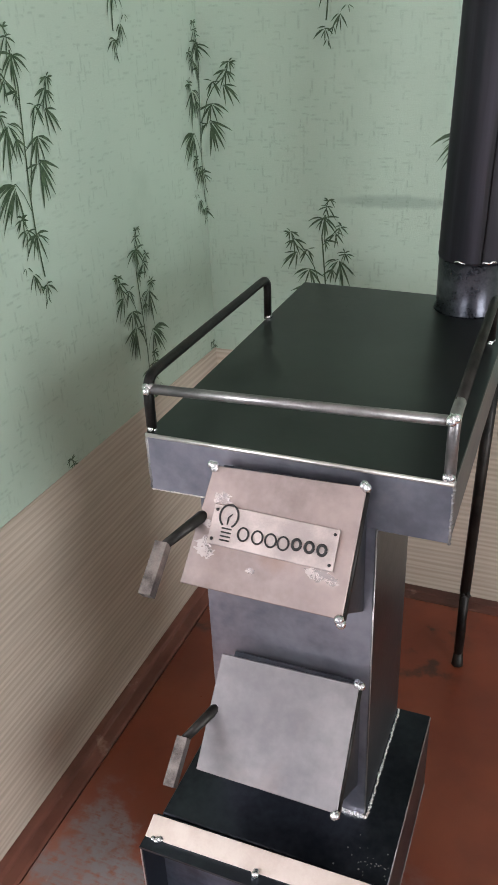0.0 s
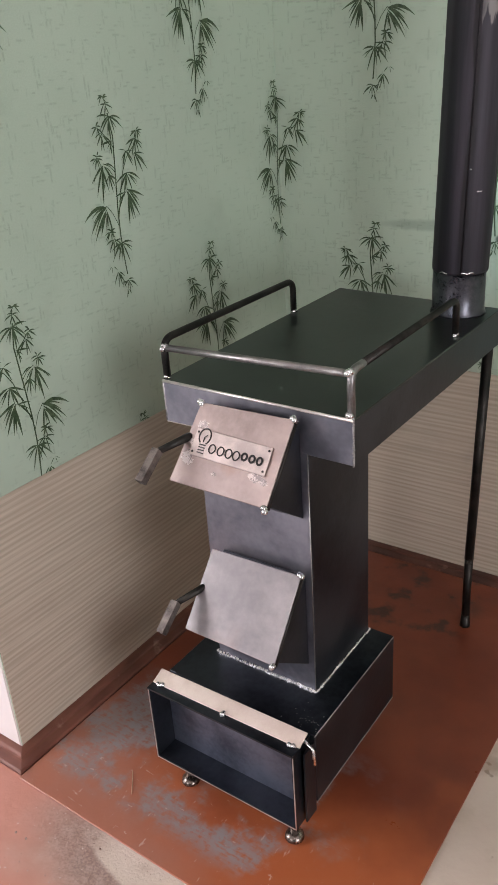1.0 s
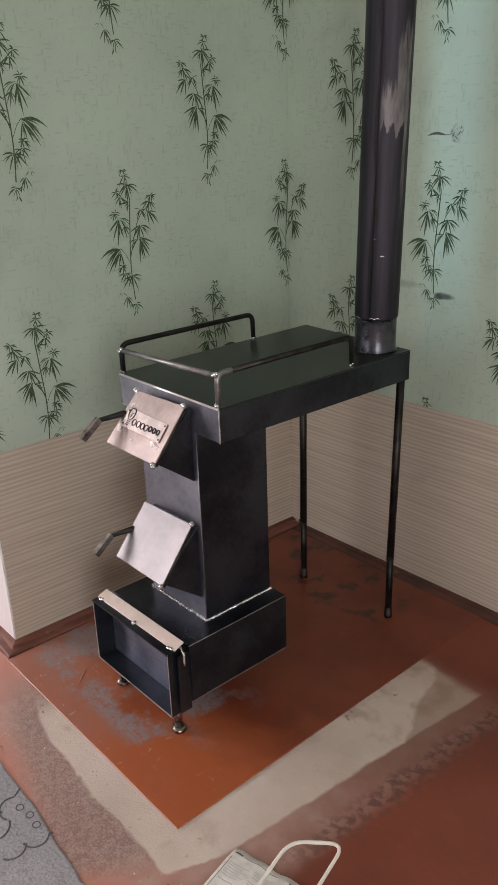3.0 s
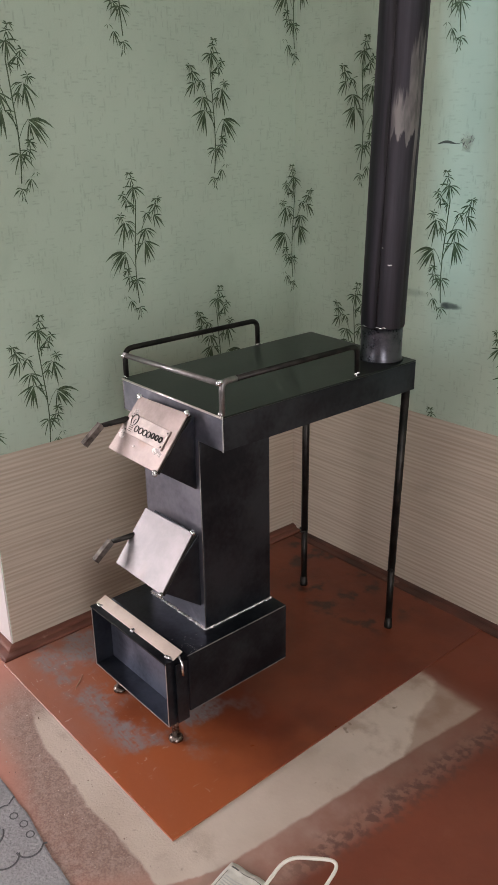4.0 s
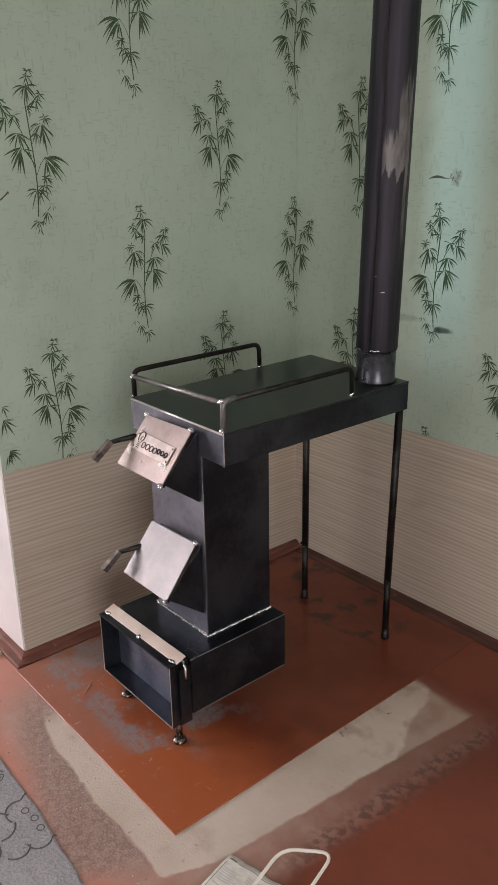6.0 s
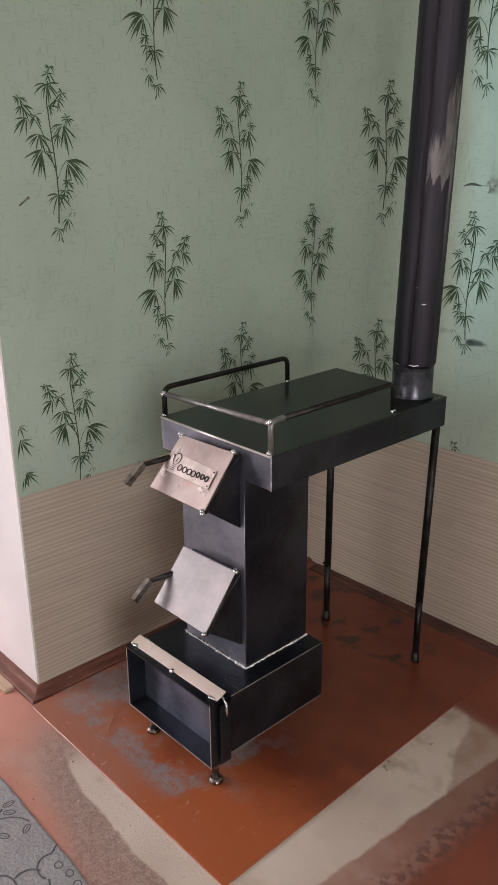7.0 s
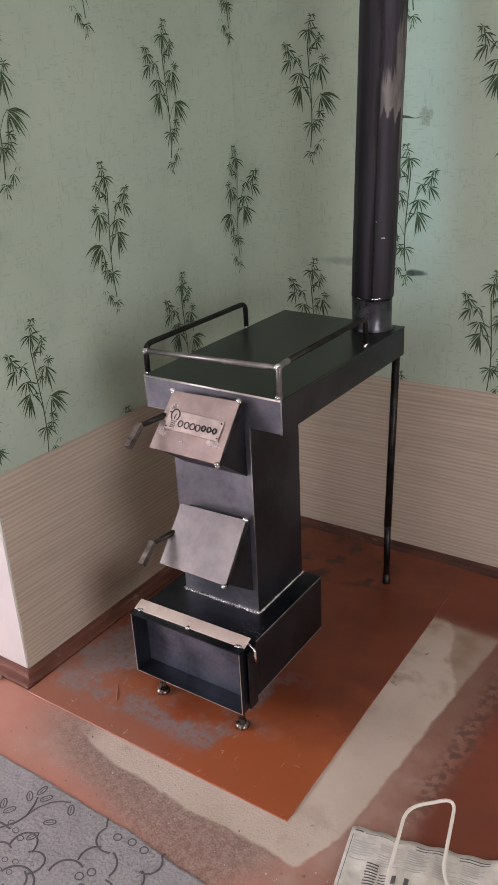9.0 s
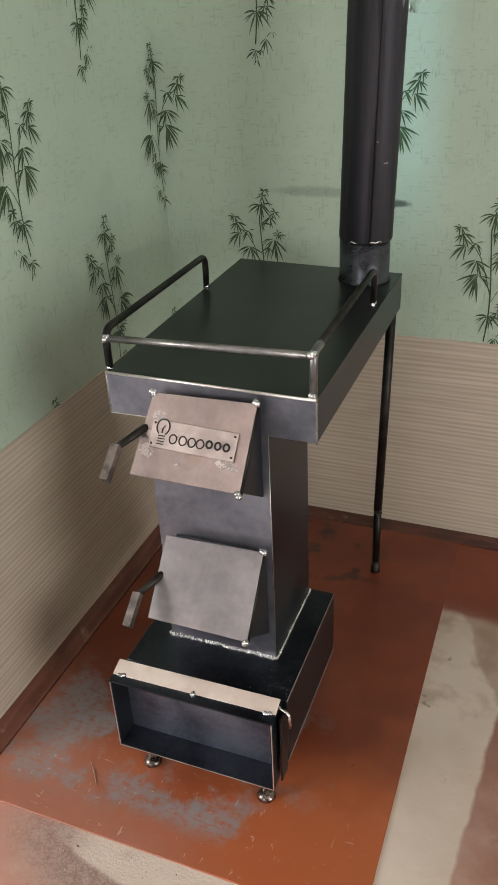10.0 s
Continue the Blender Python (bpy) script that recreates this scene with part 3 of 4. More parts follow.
part("ground_edge", tube(((TL, TF - 0.0045, ZL - 0.002), (TR, TF + 0.0015, ZR - 0.002)), 0.0026, 8), STEEL_BARE, stove, "bright ground edge", True)
part("weld_bead", weld((TL, TF - 0.003, ZL - drop), (TL, TF - 0.003, ZL), 0.0019, 2), ROD_BRIGHT, stove)
part("weld_bead", weld((TR, TF + 0.003, ZR - drop), (TR, TF + 0.003, ZR), 0.0021, 3), ROD_BRIGHT, stove)
part("weld_bead", weld((TL, TF - 0.003, ZL - drop), (TL + 0.07, TF - 0.002, ZL - drop), 0.0012, 4), STEEL_BARE, stove)

# rails
RT = 0.843
part("side_rail", tube(rounded(((TL + 0.004, TF + 0.004, ZL), (TL + 0.004, TF + 0.004, RT + 0.004), (TL - 0.005, 1.648, RT + 0.004), (TL - 0.008, 1.652, ZL)), 0.022, 7), 0.0062, 12), ROD, stove, "bent dark round-bar rail", True)
part("front_rail", tube(((TL + 0.006, TF + 0.004, RT - 0.010), (TR - 0.006, TF + 0.006, RT - 0.003)), 0.0058), ROD_BRIGHT, stove, "worn bright front rail", True)
part("rail_post", tube(rounded(((TR - 0.006, TF + 0.008, ZR), (TR - 0.006, TF + 0.008, RT), (TR - 0.0065, TF + 0.045, RT)), 0.022), 0.0062), ROD_BRIGHT, stove, "worn bright bent rail post", True)
part("side_rail", tube(rounded(((TR - 0.0065, TF + 0.042, RT), (TR - 0.012, 1.648, RT), (TR - 0.014, 1.652, ZR)), 0.022), 0.0061), ROD, stove, "bent dark round-bar rail", True)
for p in ((TL + 0.004, TF + 0.002, ZL + 0.002), (TL + 0.005, TF + 0.001, RT - 0.010), (TR - 0.006, TF + 0.004, ZR + 0.002), (TR - 0.006, TF + 0.004, RT - 0.002), (TR - 0.014, 1.650, ZR + 0.002), (TL - 0.008, 1.652, ZL + 0.001)):
    knob = bmesh.new()
    for k in range(4):
        blob(knob, Vector(p) + Vector([random.uniform(-0.003, 0.003) for _ in range(3)]), random.uniform(0.004, 0.006))
    part("weld_spot", knob, WELD, stove, smooth=True)

# firebox column
CL, CR, CF, CB, CZ = 0.262, 0.470, 1.240, 1.438, 0.246
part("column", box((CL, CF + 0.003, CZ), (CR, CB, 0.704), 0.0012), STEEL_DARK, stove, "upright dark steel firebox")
# thin sheet that carries the lit tone of the column's front
part("column_front", box((CL, CF, CZ), (CR - 0.001, CF + 0.003, 0.704), 0.0006), STEEL_LIT_FRONT, stove, "front sheet in a window-lit blue-grey tone")
part("weld_bead", weld((CL, CF - 0.002, CZ + 0.002), (CR, CF - 0.002, CZ + 0.002), 0.005, 5, 0.45), WELD, stove, "rough bright weld bead")
part("weld_bead", weld((CR + 0.002, CF, CZ + 0.001), (CR + 0.002, CB, CZ + 0.001), 0.0034, 6), WELD, stove)
part("ground_edge", tube(((CR, CF, CZ), (CR, CF, 0.704)), 0.0011, 8), ROD_BRIGHT, stove, smooth=True)


def hopper(ztop, zlow, zside, ylow, logo):
    """A wedge-shaped mouth with a sloping lid and its handle."""
    x0, x1, y0 = 0.295, 0.459, CF - 0.001
    h = part("hopper", prism(((y0, ztop - 0.008), (ylow + 0.006, zlow + 0.002), (ylow + 0.012, zlow - 0.006), (y0, zside)), x0, x1, bevel=0.001), STEEL_DARK, stove, "dark wedge-shaped loading mouth")
    yt = y0 - 0.019
    xa, xb = (0.292, 0.462) if logo else (0.285, 0.461)
    a, b, c, d = Vector((xa, yt, ztop)), Vector((xb, yt + 0.002, ztop + 0.002)), Vector((0.461, ylow, zlow - 0.003)), Vector((0.282, ylow, zlow))
    lid = part("door", slab((d, c, b, a), 0.004, bevel=0.0008), STEEL_LID if logo else STEEL_DOOR, h, "bright ground steel lid")
    out = (c - d).cross(a - d).normalized()
    for p in ((a, b, c) if logo else (b, c)):
        spots = bmesh.new()
        for k in range(4):
            blob(spots, p + Vector([random.uniform(-0.003, 0.003) for _ in range(3)]), random.uniform(0.004, 0.0055))
        part("hinge_weld", spots, WELD, h, smooth=True)
    part("hinge_rod", tube((b - out * 0.006, c - out * 0.006), 0.0035, 8), ROD, h, smooth=True)
    # lever handle
    root, elbow, tip = Vector((0.292, 1.188, zlow + 0.057)), Vector((0.2705, 1.136, zlow + 0.055)), Vector((0.271, 1.086, zlow + 0.017))
    elbow = tip.lerp(elbow, 0.84)
    part("handle_arm", tube((root, root.lerp(elbow, 0.08), elbow), [0.005, 0.0068, 0.0052], 10), ROD, h, "dark lever arm", True)
    ax = (tip - elbow).normalized()
    sx = Vector((1, 0, 0)) - ax * ax.x
    sx.normalize()
    sy = ax.cross(sx)
    bm = bmesh.new()
    ends = []
    for r in (0.0068, 0.005):
        for p in (elbow - ax * 0.004, tip):
            ends.append([bm.verts.new(p + sx * r * i + sy * r * j) for i, j in ((-1, -1), (1, -1), (1, 1), (-1, 1))])
    for k in range(4):
        j = (k + 1) % 4
        bm.faces.new((ends[0][k], ends[0][j], ends[1][j], ends[1][k]))
        bm.faces.new((ends[2][k], ends[3][k], ends[3][j], ends[2][j]))
        bm.faces.new((ends[1][k], ends[1][j], ends[3][j], ends[3][k]))
        bm.faces.new((ends[0][k], ends[2][k], ends[2][j], ends[0][j]))
    part("handle", bm, GRIP, h, "hollow square-tube grip")
    if logo:
        name_plate(lid, a, b, c, d, out)
    return h


def name_plate(lid, a, b, c, d, out):
    """A small riveted plate with cut-out signs, drawn as plain shapes."""
    ux, uy = (c - d).normalized(), (a - d).normalized()
    uy = (uy - ux * uy.dot(ux)).normalized()
    wide, high = (c - d).length, (a - d).length

    def at(u, v, lift):
        turn = -0.02
        return d + ux * (u * wide + turn * v * wide * 0.1) + uy * (v * high - u * 0.003) + out * lift
    part("name_plate", slab((at(0.12, 0.36, 0.004), at(0.90, 0.36, 0.004), at(0.90, 0.69, 0.004), at(0.12, 0.69, 0.004)), 0.0022, bevel=0.0005), PLATE, lid, "small bright name plate")
    rng = random.Random(8)
    # lighter flat patches that imitate glare on the lid
    for u, v, r in ((0.15, 0.74, 0.010), (0.105, 0.36, 0.0085), (0.12, 0.29, 0.0095), (0.85, 0.75, 0.008), (0.82, 0.33, 0.010), (0.90, 0.29, 0.006), (0.42, 0.22, 0.004), (0.09, 0.52, 0.006)):
        bm = bmesh.new()
        bm.faces.new([bm.verts.new(at(u + r * 1.4 * rng.uniform(0.5, 1.2) * math.cos(q) / wide, v + r * rng.uniform(0.4, 1.0) * math.sin(q) / high, 0.0006)) for q in [2 * math.pi * m / 23 for m in range(23)]])
        part("glare_patch", bm, GLARE, lid, "bright patch standing in for glare")
    def ring(u, v, ru, rv, a0=0, a1=360, thick=0.0016, n=14):
        pts = [at(u + ru * math.cos(radians(a0 + (a1 - a0) * k / n)), v + rv * math.sin(radians(a0 + (a1 - a0) * k / n)), 0.0046) for k in range(n + 1)]
        part("cut_out_mark", tube(pts, thick * 0.5, 5), INK, lid)

    def bar(u0, v0, u1, v1, thick=0.0018):
        part("cut_out_mark", tube((at(u0, v0, 0.0046), at(u1, v1, 0.0046)), thick * 0.5, 5), INK, lid)
    # a bulb outline with its socket bars
    ring(0.225, 0.61, 0.058, 0.095, -60, 240, 0.0022, 18)
    bar(0.225, 0.54, 0.225, 0.60)
    bar(0.225, 0.60, 0.245, 0.63, 0.0014)
    for k in range(4):
        bar(0.195, 0.505 - 0.032 * k, 0.258, 0.505 - 0.032 * k, 0.0017)
    # a row of rings in place of the lettering
    for k, u in enumerate((0.335, 0.425, 0.508, 0.585)):
        ring(u, 0.49, 0.033, 0.052, 0, 360, 0.0021)
    for k, u in enumerate((0.665, 0.742, 0.818)):
        ring(u, 0.505, 0.025, 0.040, 0, 360, 0.0034)
    for u, v in ((0.145, 0.645), (0.145, 0.405), (0.875, 0.645), (0.875, 0.405)):
        rivet = bmesh.new()
        blob(rivet, at(u, v, 0.0044), 0.0018)
        part("rivet", rivet, INK, lid)


hopper(0.763, 0.662, 0.590, 1.137, True)
hopper(0.492, 0.381, 0.303, 1.132, False)

# ash box with its open front frame
part("ash_box", box((0.212, 1.152, 0.098), (0.520, 1.444, CZ), 0.0015), STEEL_DARK, stove, "low dark steel ash box")
FX0, FX1, FZ0, FZ1, FY0, FY1 = 0.206, 0.511, 0.078, 0.2445, 1.099, 1.174
t3 = 0.0035
ash = part("ash_drawer", box((FX0, FY0, FZ0), (FX1, FY1 - 0.024, FZ0 + t3)), STEEL_DARK, stove, "open-fronted ash drawer tray")
part("drawer_top", box((FX0, FY0 - 0.002, FZ1 - t3), (FX1, FY1 - 0.024, FZ1)), STEEL_DARK, ash)
part("drawer_side", box((FX0, FY0, FZ0 + t3), (FX0 + t3, FY1 - 0.024, FZ1 - t3)), STEEL_DARK, ash)
part("drawer_side", box((FX1 - t3, FY0, FZ0 + t3), (FX1, FY1 - 0.024, FZ1 - t3)), STEEL_DARK, ash)
part("drawer_panel", box((FX0 + t3, FY1 - 0.028, FZ0 + t3), (FX1 - t3, FY1 - 0.0245, FZ1 - t3)), PANEL, ash, "recessed sooty blue-grey panel")
for gx in (FX0, FX1 - 0.0018):
    part("ground_edge", box((gx, FY0 - 0.0008, FZ0), (gx + 0.0018, FY0 + 0.0004, FZ1)), STEEL_BARE, ash)
part("ground_edge", box((FX0, FY0 - 0.0008, FZ0 - 0.0004), (FX1, FY0 + 0.0004, FZ0 + 0.0012)), STEEL_BARE, ash)
part("flat_bar", slab(((0.207, 1.112, 0.2475), (0.512, 1.117, 0.2465), (0.512, 1.143, 0.257), (0.207, 1.139, 0.258)), 0.0035, bevel=0.0008), STEEL_LIGHT, stove, "bright scoured flat bar")
for cx, n in ((0.222, 4), (0.365, 5), (0.498, 4)):
    lumps = bmesh.new()
    for k in range(n):
        blob(lumps, (cx + random.uniform(-0.008, 0.008), 1.113 + random.uniform(-0.003, 0.003), 0.248), random.uniform(0.003, 0.0055))
    part("weld_spot", lumps, WELD, stove, smooth=True)
part("side_flange", slab(((0.5205, 1.118, 0.084), (0.5205, 1.148, 0.084), (0.5205, 1.148, 0.235), (0.5205, 1.118, 0.235)), 0.003), STEEL_DARK, stove)
part("latch_hook", tube(rounded(((0.508, 1.135, 0.246), (0.531, 1.128, 0.243), (0.534, 1.126, 0.215)), 0.006), 0.003, 8), WELD, stove, "bent bright wire hook", True)
spat = bmesh.new()
for k in range(34):
    blob(spat, (min(0.516, random.gauss(0.495, 0.02)), random.gauss(1.178, 0.02), CZ + 0.0002), random.uniform(0.0005, 0.0013), (1, 1, 0.5))
tagged(part("weld_spatter", spat, ROD_BRIGHT, stove), kind="stuff")
part("weld_bead", weld((0.5205, 1.15, CZ), (0.5205, 1.44, CZ), 0.0011, 8), ROD_BRIGHT, stove)
part("weld_bead", weld((0.5205, 1.15, 0.099), (0.5205, 1.44, 0.099), 0.0011, 9), ROD_BRIGHT, stove)

for fx, fy in ((0.481, 1.135), (0.248, 1.135)):
    f = part("foot", tube(((fx, fy, 0.012), (fx, fy, 0.079)), 0.0085, 14), FOOT, stove, "threaded bolt foot", True)
    part("foot_head", tube(((fx, fy, 0.004), (fx, fy, 0.007), (fx, fy, 0.013), (fx, fy, 0.019)), [0.014, 0.0175, 0.0165, 0.009], 18), FOOT, f, "polished round bolt head", True)
for lx, ly in ((0.519, 1.838), (0.203, 1.822)):
    leg = part("leg", tube(((lx, ly, 0.19), (lx + (0.012 if lx > 0.4 else 0.001), ly, 0.703)), 0.0102, 14), ROD, stove, "dark tubular rear leg", True)
    part("leg_extension", tube(((lx, ly, 0.03), (lx, ly, 0.2)), 0.0094, 12), ROD, leg, smooth=True)
    part("leg_foot", tube(((lx, ly, 0.004), (lx, ly, 0.01), (lx, ly, 0.036)), [0.012, 0.0115, 0.0094], 14), ROD, leg, smooth=True)
    cl = bmesh.new()
    for k in range(5):
        blob(cl, (lx + random.uniform(-0.009, 0.009), ly - 0.008, 0.19 + random.uniform(-0.006, 0.006)), 0.004)
    part("weld_spot", cl, ROD, leg, smooth=True)

# flue collar and pipe
PX, PY = 0.479, 1.798
part("flue_collar", tube([(PX, PY, z) for z in (0.775, 0.779, 0.786, 0.868)], [0.054, 0.0525, 0.050, 0.050], 40), STEEL_COLLAR, stove, "short steel flue collar", True)
for a0, a1 in ((-112, -92), (-68, -40)):
    arc = [(PX + 0.0525 * math.cos(radians(a)), PY + 0.0525 * math.sin(radians(a)), 0.861 + 0.0012 * math.sin(a * 1.7)) for a in range(a0, a1, 3)]
    part("weld_bead", tube(arc, [0.0012 + 0.0012 * abs(math.sin(k * 1.3)) for k in range(len(arc))], 8), WELD, stove, smooth=True)
pipe = tagged(part("stove_pipe", tube([(0.0, 0.0, z) for z in (0.0, 0.004, 0.3, 0.6, 0.9, 1.2, 1.69)], [0.0515, 0.0525] + [0.0525] * 5, 48), PIPE, smooth=True), "tall dark blued steel stovepipe with a scraped bare patch", "stovepipe")
pipe.matrix_basis = pose(PX + 0.001, PY, 0.858, 0, 1.5, 0)
def on_pipe(angle, z):
    """A place on the pipe's skin."""
    return pipe.location + Vector((0.0526 * math.cos(radians(angle)), 0.0526 * math.sin(radians(angle)), z))


for z, a0, a1 in ((0.150, -48, -38), (0.188, -64, -62.5)):
    part("scratch", tube([on_pipe(a0 + (a1 - a0) * k / 5, z + 0.0006 * (k % 2)) for k in range(6)], 0.0011, 6), STEEL_BARE, pipe, "bright scratch")
part("pipe_seam", tube([on_pipe(-68, z) for z in (0.002, 0.6, 1.2, 1.68)], 0.0014, 6), PIPE, pipe, smooth=True)

# ---- carpet ----
rng = random.Random(11)
CE = 0.784
cb = bmesh.new()
xs = [-2.55 + 5.3 * k / 260 for k in range(261)]
edge = [CE - 0.03 * min(1.0, max(0.0, (x - 0.45) * 3)) + 0.003 * math.sin(x * 9) + rng.uniform(-0.0015, 0.0015) for x in xs]
up = [[cb.verts.new((x, y, z)) for x, y in zip(xs, ys)] for ys, z in ((edge, 0.0), (edge, 0.0045), ([e - 0.004 for e in edge], 0.006), ([-2.35] * 261, 0.006))]
for a, b in zip(up, up[1:]):
    for k in range(260):
        cb.faces.new((a[k], a[k + 1], b[k + 1], b[k]))
carpet = tagged(part("carpet", cb, CARPET), "thin grey carpet with embossed floral outlines on the floor", "carpet")


def groove(pts, wide=0.0044):
    # a dark strip on the pile draws the groove's shade
    part("groove_shade_line", tube([(x, y, 0.0056) for x, y in pts], wide * 0.5, 6), GROOVE_SHADE, carpet)


def ring_pts(cx, cy, rx, ry, a0=0.0, a1=360.0, n=16, tilt=0.0):
    out = []
    for k in range(n + 1):
        a = radians(a0 + (a1 - a0) * k / n)
        u, v = rx * math.cos(a), ry * math.sin(a)
        out.append((cx + u * math.cos(tilt) - v * math.sin(tilt), cy + u * math.sin(tilt) + v * math.cos(tilt)))
    return out


def carpet_flower(cx, cy, r, turn, petals=6):
    for k in range(petals):
        a = turn + 2 * math.pi * k / petals
        rr = r * (0.92 + 0.12 * math.sin(k * 2.3))
        px, py = cx + rr * 0.62 * math.cos(a), cy + rr * 0.62 * math.sin(a)
        groove(ring_pts(px, py, rr * 0.42, rr * 0.36, -100, 100, 12, a))
    for k in range(4):
        a = turn + 0.4 + math.pi / 2 * k
        groove(ring_pts(cx + 0.016 * math.cos(a), cy + 0.016 * math.sin(a), 0.006, 0.005), 0.002)


def carpet_vine(pts):
    # an even curve through the four points
    P = [Vector((x, y, 0)) for x, y in pts]
    line = [P[0] * (1 - f) ** 3 + P[1] * 3 * f * (1 - f) ** 2 + P[2] * 3 * f * f * (1 - f) + P[3] * f ** 3 for f in [k / 24 for k in range(25)]]
    groove([(p.x, p.y) for p in line])
    for k in range(3, len(line) - 2, 4):
        d = (line[k + 1] - line[k - 1]).normalized()
        for sgn in (-1, 1):
            n = Vector((-d.y, d.x, 0)) * sgn
            c = line[k] + n * 0.016 + d * 0.01
            groove(ring_pts(c.x, c.y, 0.010, 0.0048, 0, 360, 12, math.atan2((n + d).y, (n + d).x)), 0.002)


for cx, cy, turn in ((0.30, 0.60, 0.7), (0.56, 0.565, 0.2), (0.74, 0.56, 0.5), (0.80, 0.715, 0.9), (0.42, 0.46, 0.1), (-0.14, 0.66, 0.4), (0.68, 0.42, 0.8), (0.1, 0.47, 0.6), (0.97, 0.66, 0.2)):
    carpet_flower(cx, cy, 0.074, turn)
    for k in range(3):
        groove(ring_pts(cx - 0.07 + 0.022 * k, cy + 0.072 - 0.008 * k, 0.007, 0.0055), 0.0024)
# the flower head and the leafy twig at the carpet's edge
for cx, cy, rx, ry, a0, a1 in ((0.434, 0.748, 0.033, 0.029, 150, 300), (0.446, 0.694, 0.041, 0.035, 118, 205), (0.446, 0.694, 0.038, 0.034, 75, -15),
                               (0.412, 0.642, 0.036, 0.034, 65, 195), (0.529, 0.747, 0.025, 0.025, 40, -95), (0.520, 0.700, 0.028, 0.027, 70, -60),
                               (0.49, 0.64, 0.04, 0.036, 100, -40), (0.34, 0.58, 0.04, 0.036, 30, 170)):
    groove(ring_pts(cx, cy, rx, ry, a0, a1, 14))
groove(((0.392, 0.781), (0.398, 0.772), (0.404, 0.764)), 0.004)
groove(((0.543, 0.778), (0.540, 0.771), (0.547, 0.764)), 0.004)
for cx, cy in ((0.439, 0.758), (0.471, 0.764), (0.503, 0.762), (0.449, 0.674), (0.435, 0.656), (0.455, 0.64)):
    groove(ring_pts(cx, cy, 0.0085, 0.0075, 0, 360, 12), 0.003)
groove(((0.150, 0.60), (0.190, 0.628), (0.22, 0.652), (0.238, 0.678), (0.243, 0.70), (0.237, 0.725), (0.228, 0.745)), 0.0044)
groove(((0.243, 0.702), (0.249, 0.728), (0.262, 0.75), (0.28, 0.764), (0.298, 0.771)), 0.004)
for cx, cy, tilt in ((0.211, 0.738, 2.4), (0.223, 0.762, 1.5), (0.246, 0.752, 0.9), (0.312, 0.757, -0.9), (0.297, 0.713, 0.6), (0.292, 0.672, 1.2), (0.178, 0.697, 2.2), (0.202, 0.692, 1.0), (0.12, 0.62, 1.4), (0.15, 0.66, 2.0)):
    groove(ring_pts(cx, cy, 0.0125, 0.0062, 0, 360, 14, tilt), 0.003)
    groove(((cx - 0.008 * math.cos(tilt), cy - 0.008 * math.sin(tilt)), (cx, cy), (cx + 0.008 * math.cos(tilt), cy + 0.008 * math.sin(tilt))), 0.002)
carpet_vine(((0.0, 0.52), (0.16, 0.50), (0.12, 0.68), (0.24, 0.66)))
carpet_vine(((0.88, 0.5), (0.92, 0.56), (0.88, 0.64), (0.9, 0.75)))

# ---- printed paper, cord ----
A, U, V = Vector((0.822, 1.014, 0)), Vector((0.966, 0.258, 0)), Vector((0.195, -0.981, 0))
LONG, DEEP = 0.40, 0.146


def paper_z(u, v):
    return 0.0085 + 0.003 * math.sin(u * 21 + 1) * math.cos(v * 30) + 0.002 * math.sin(u * 47 + v * 20) + 0.0022 * math.sin(u * 118 + 2.0 * math.sin(v * 24))


def paper_at(u, v, lift=0.0):
    p = A + U * u + V * v
    return (p.x, p.y, paper_z(u, v) + lift)


pb = bmesh.new()
grid = [[pb.verts.new(paper_at(LONG * i / 60, DEEP * j / 12)) for i in range(61)] for j in range(13)]
under = [[pb.verts.new((v.co.x, v.co.y, max(0.0004, v.co.z - 0.003))) for v in row] for row in grid]
for j in range(12):
    for i in range(60):
        pb.faces.new((grid[j][i], grid[j][i + 1], grid[j + 1][i + 1], grid[j + 1][i]))
        pb.faces.new((under[j][i], under[j + 1][i], under[j + 1][i + 1], under[j][i + 1]))
rimv = [(0, i) for i in range(60)] + [(j, 60) for j in range(12)] + [(12, i) for i in range(60, 0, -1)] + [(j, 0) for j in range(12, 0, -1)]
for k in range(len(rimv)):
    (a, b), (c, d) = rimv[k], rimv[(k + 1) % len(rimv)]
    pb.faces.new((grid[a][b], under[a][b], under[c][d], grid[c][d]))
paper = tagged(part("printed_envelope", pb, PAPER, smooth=True), "crumpled pale paper envelope with grey print on the floor", "envelope")


def print_bar(u0, u1, v0, v1, material=PRINT):
    bm = bmesh.new()
    n = max(2, int((u1 - u0) / 0.008))
    top = [[bm.verts.new(paper_at(u0 + (u1 - u0) * k / n, v, 0.0007)) for k in range(n + 1)] for v in (v0, v1)]
    for k in range(n):
        bm.faces.new((top[0][k], top[0][k + 1], top[1][k + 1], top[1][k]))
    part("printed_bar", bm, material, paper)


for u0, u1, v0, v1 in ((0.008, 0.024, 0.008, 0.011), (0.028, 0.1, 0.0095, 0.0105), (0.125, 0.182, 0.0095, 0.0115), (0.125, 0.182, 0.0155, 0.0175), (0.205, 0.26, 0.0095, 0.0115), (0.205, 0.26, 0.0155, 0.0175), (0.006, 0.0072, 0.02, 0.13)):
    print_bar(u0, u1, v0, v1)
for k in range(11):
    print_bar(0.045 + 0.001 * (k % 3), 0.068, 0.068 + 0.006 * k, 0.0705 + 0.006 * k)
    if k < 8:
        print_bar(0.072, 0.086, 0.085 + 0.006 * k, 0.087 + 0.006 * k)
# faint columns of small print
FAINT = Mat("faint_print").set((0.54, 0.53, 0.5), 0.7, 0.0)
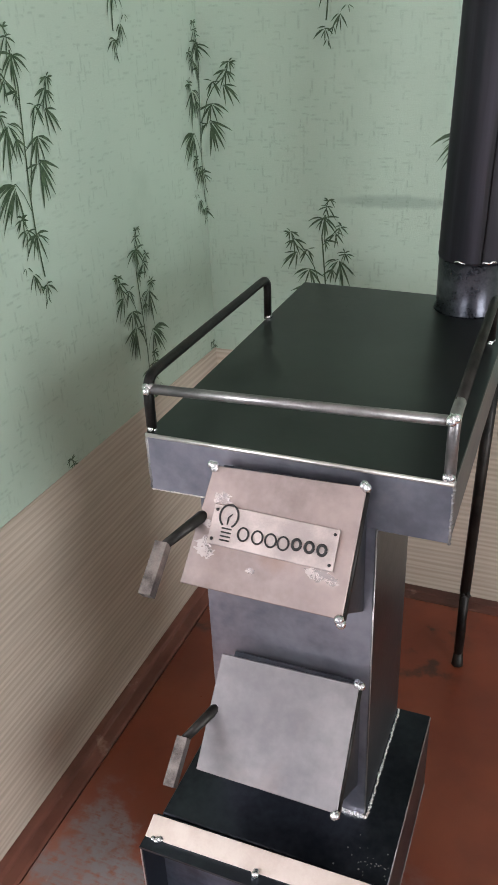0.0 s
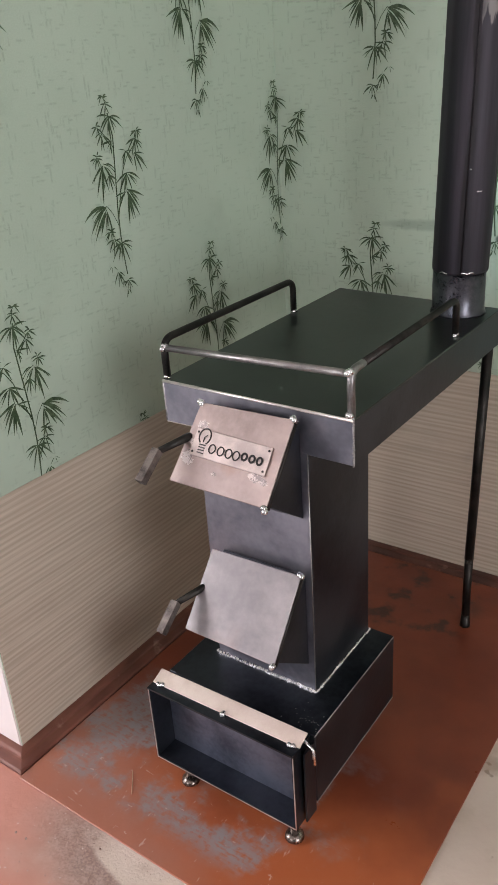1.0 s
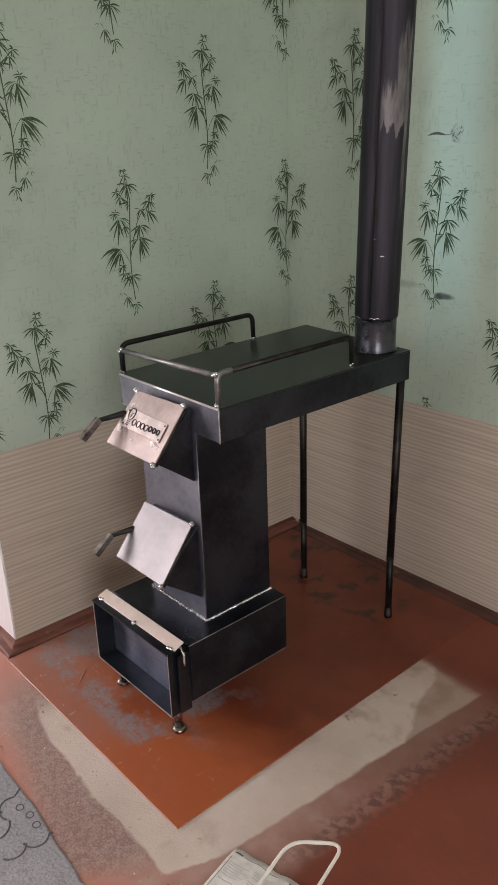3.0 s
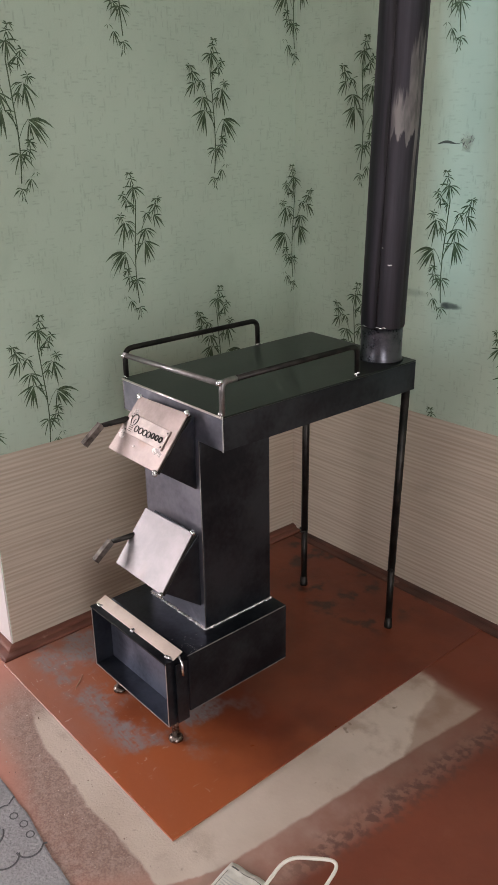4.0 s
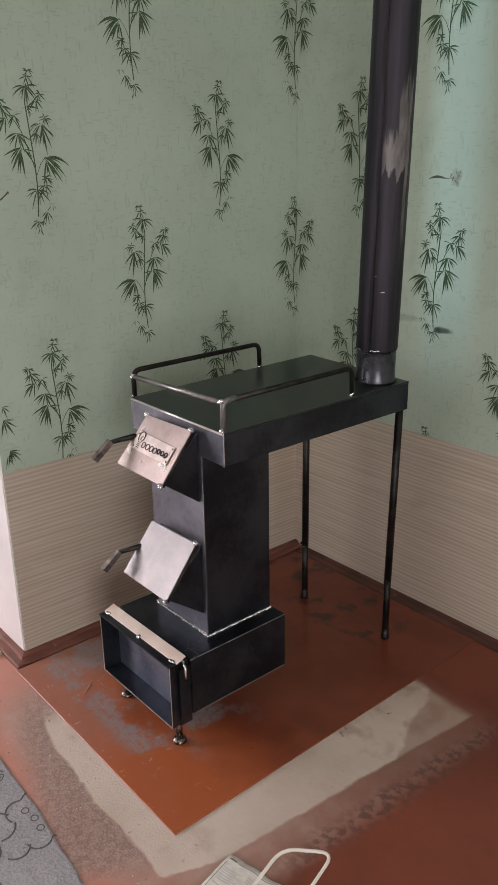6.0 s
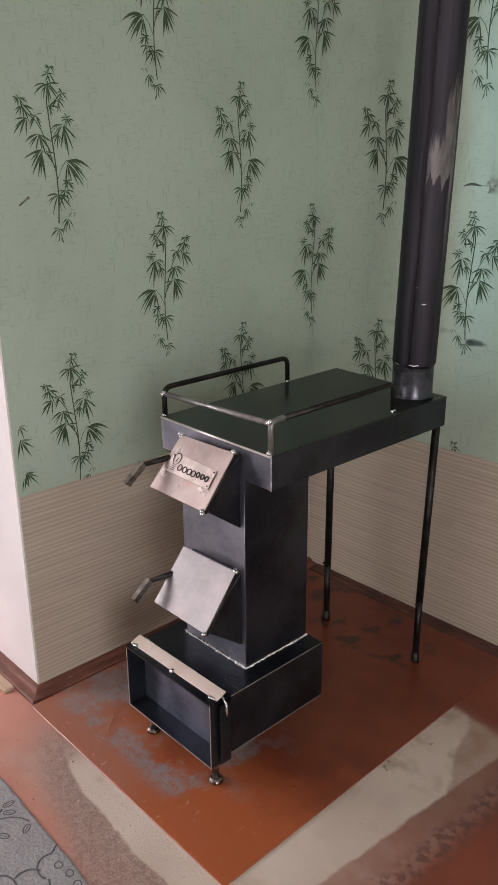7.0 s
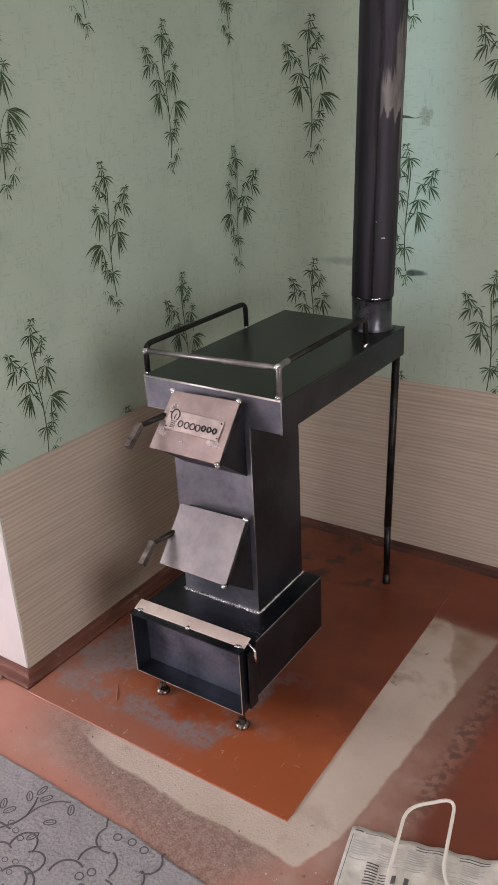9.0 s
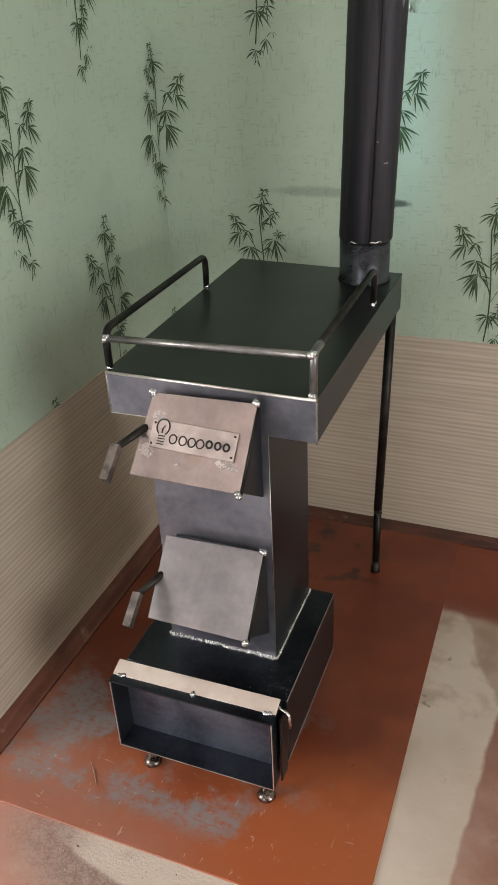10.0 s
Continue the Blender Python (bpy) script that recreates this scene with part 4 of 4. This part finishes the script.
for col in range(5):
    for k in range(9):
        if (col * 5 + k * 3) % 7:
            print_bar(0.012 + 0.05 * col if col else 0.01, 0.012 + 0.05 * col + 0.03 + 0.01 * ((k + col) % 2), 0.024 + 0.0052 * k, 0.0262 + 0.0052 * k, FAINT)
for u in (0.095, 0.118):
    print_bar(u, u + 0.008, 0.085, 0.102)

cord = tagged(part("cord_loop", tube(rounded(((0.955, 0.85, 0.012), (0.93, 0.93, 0.016), (0.906, 1.076, 0.05), (0.98, 1.146, 0.05), (1.008, 1.0, 0.016), (1.06, 0.955, 0.012)), 0.03, 6), 0.0035, 10), CORD, smooth=True), "stiff ivory plastic cord bent into a loop on envelope", "cord")
part("cord_plug", tube(((1.058, 0.958, 0.016), (1.066, 0.955, 0.016), (1.105, 0.945, 0.016), (1.112, 0.943, 0.016)), [0.009, 0.013, 0.013, 0.01], 14), CORD, cord, "ivory plug body", True)
tagged(part("grey_cord", tube(rounded(((0.865, 0.84, 0.006), (0.90, 0.895, 0.02), (0.96, 0.905, 0.022), (1.02, 0.87, 0.02), (1.05, 0.80, 0.01)), 0.05, 6), 0.0035, 8), CORD_GREY, smooth=True), "thin grey electric cord arched over the paper envelope", "cord")

# ---- small things ----
tagged(part("nail", tube(((WX, 1.092, 1.233), (WX + 0.003, 1.094, 1.235), (WX + 0.012, 1.107, 1.248), (WX + 0.0125, 1.1075, 1.2485), (WX + 0.0145, 1.1095, 1.2505)), [0.0017, 0.0017, 0.0017, 0.003, 0.003], 8), GRIP), "small dark bent nail driven into the wallpapered wall", "nail")
# flat dark lens on the wall, its colour standing for the slit's shaded depth
tear = bmesh.new()
rim = [(0.412 + 0.072 * f, 0.003 * math.sin(f * 5) + 0.006 * f * f) for f in [k / 12 for k in range(13)]]
upper = [(x, 1.260 + z + 0.0045 * math.sin(math.pi * min(1, k / 9)) if k < 12 else 1.260 + z) for k, (x, z) in enumerate(rim)]
lower = [(x, 1.259 + z - 0.0012 * math.sin(math.pi * k / 12)) for k, (x, z) in enumerate(rim)]
ring_v = [[tear.verts.new((x, y, z)) for x, z in upper + lower[::-1]] for y in (WY - 0.0008, WY - 0.0002)]
tear.faces.new(ring_v[0]), tear.faces.new(ring_v[1][::-1])
for k in range(len(ring_v[0])):
    j = (k + 1) % len(ring_v[0])
    tear.faces.new((ring_v[0][k], ring_v[0][j], ring_v[1][j], ring_v[1][k]))
part("wall_tear", tear, TEAR_DARK, wall_north, "dark torn slit in the paper")
film = bmesh.new()
grid = [[film.verts.new((0.482 + 0.0075 * i + 0.002 * math.sin(j * 2.1), WY - 0.003 - 0.006 * abs(math.sin(i * 2.3 + j * 1.9)), 1.243 + 0.0075 * j + 0.003 * math.sin(i * 1.3))) for i in range(6)] for j in range(7)]
for j in range(6):
    for i in range(5):
        if (i, j) not in ((0, 5), (0, 4), (4, 0), (4, 5), (3, 5), (0, 0), (4, 1), (1, 5), (0, 1)):
            film.faces.new((grid[j][i], grid[j][i + 1], grid[j + 1][i + 1], grid[j + 1][i]))
tagged(part("clear_film", film, FILM), "scrap of crumpled clear plastic film stuck to wallpaper", "film")
tagged(part("splinter", tube(((0.134, 1.094, 0.0048), (0.152, 1.074, 0.0058), (0.171, 1.051, 0.0048)), [0.0006, 0.0012, 0.0007], 6), WOOD), "thin pale wood splinter lying on the floor sheet", "splinter")
offcut = tagged(part("wood_offcut", box((-0.22, 0.938, 0.0), (-0.142, 0.967, 0.012), 0.002), WOOD), "small pale wood offcut lying on the floor", "offcut")
rng = random.Random(3)
bits = bmesh.new()
for k in range(300):
    x = rng.uniform(0.0, 0.85)
    y = rng.uniform(0.80, 0.985 - 0.1 * x)
    r = rng.uniform(0.0005, 0.0017) * (1.0 if rng.random() < 0.93 else 1.8)
    bmesh.ops.create_icosphere(bits, subdivisions=1, radius=r, matrix=Matrix.LocRotScale((x, y, r * 0.4), Euler((rng.random(), rng.random(), rng.random() * 6)), (1, rng.uniform(0.6, 1.3), 0.6)))
DEBRIS = Mat("crumbled_paint")
DEBRIS.set(DEBRIS.mix(DEBRIS.noise(40.0, 2.0).step(0.35, 0.65), (0.2, 0.12, 0.1), (0.6, 0.5, 0.44)), 0.85, 0.0)
tagged(part("debris", bits, DEBRIS.m), "scattered crumbs of old paint and plaster on the floor", "debris", kind="stuff")
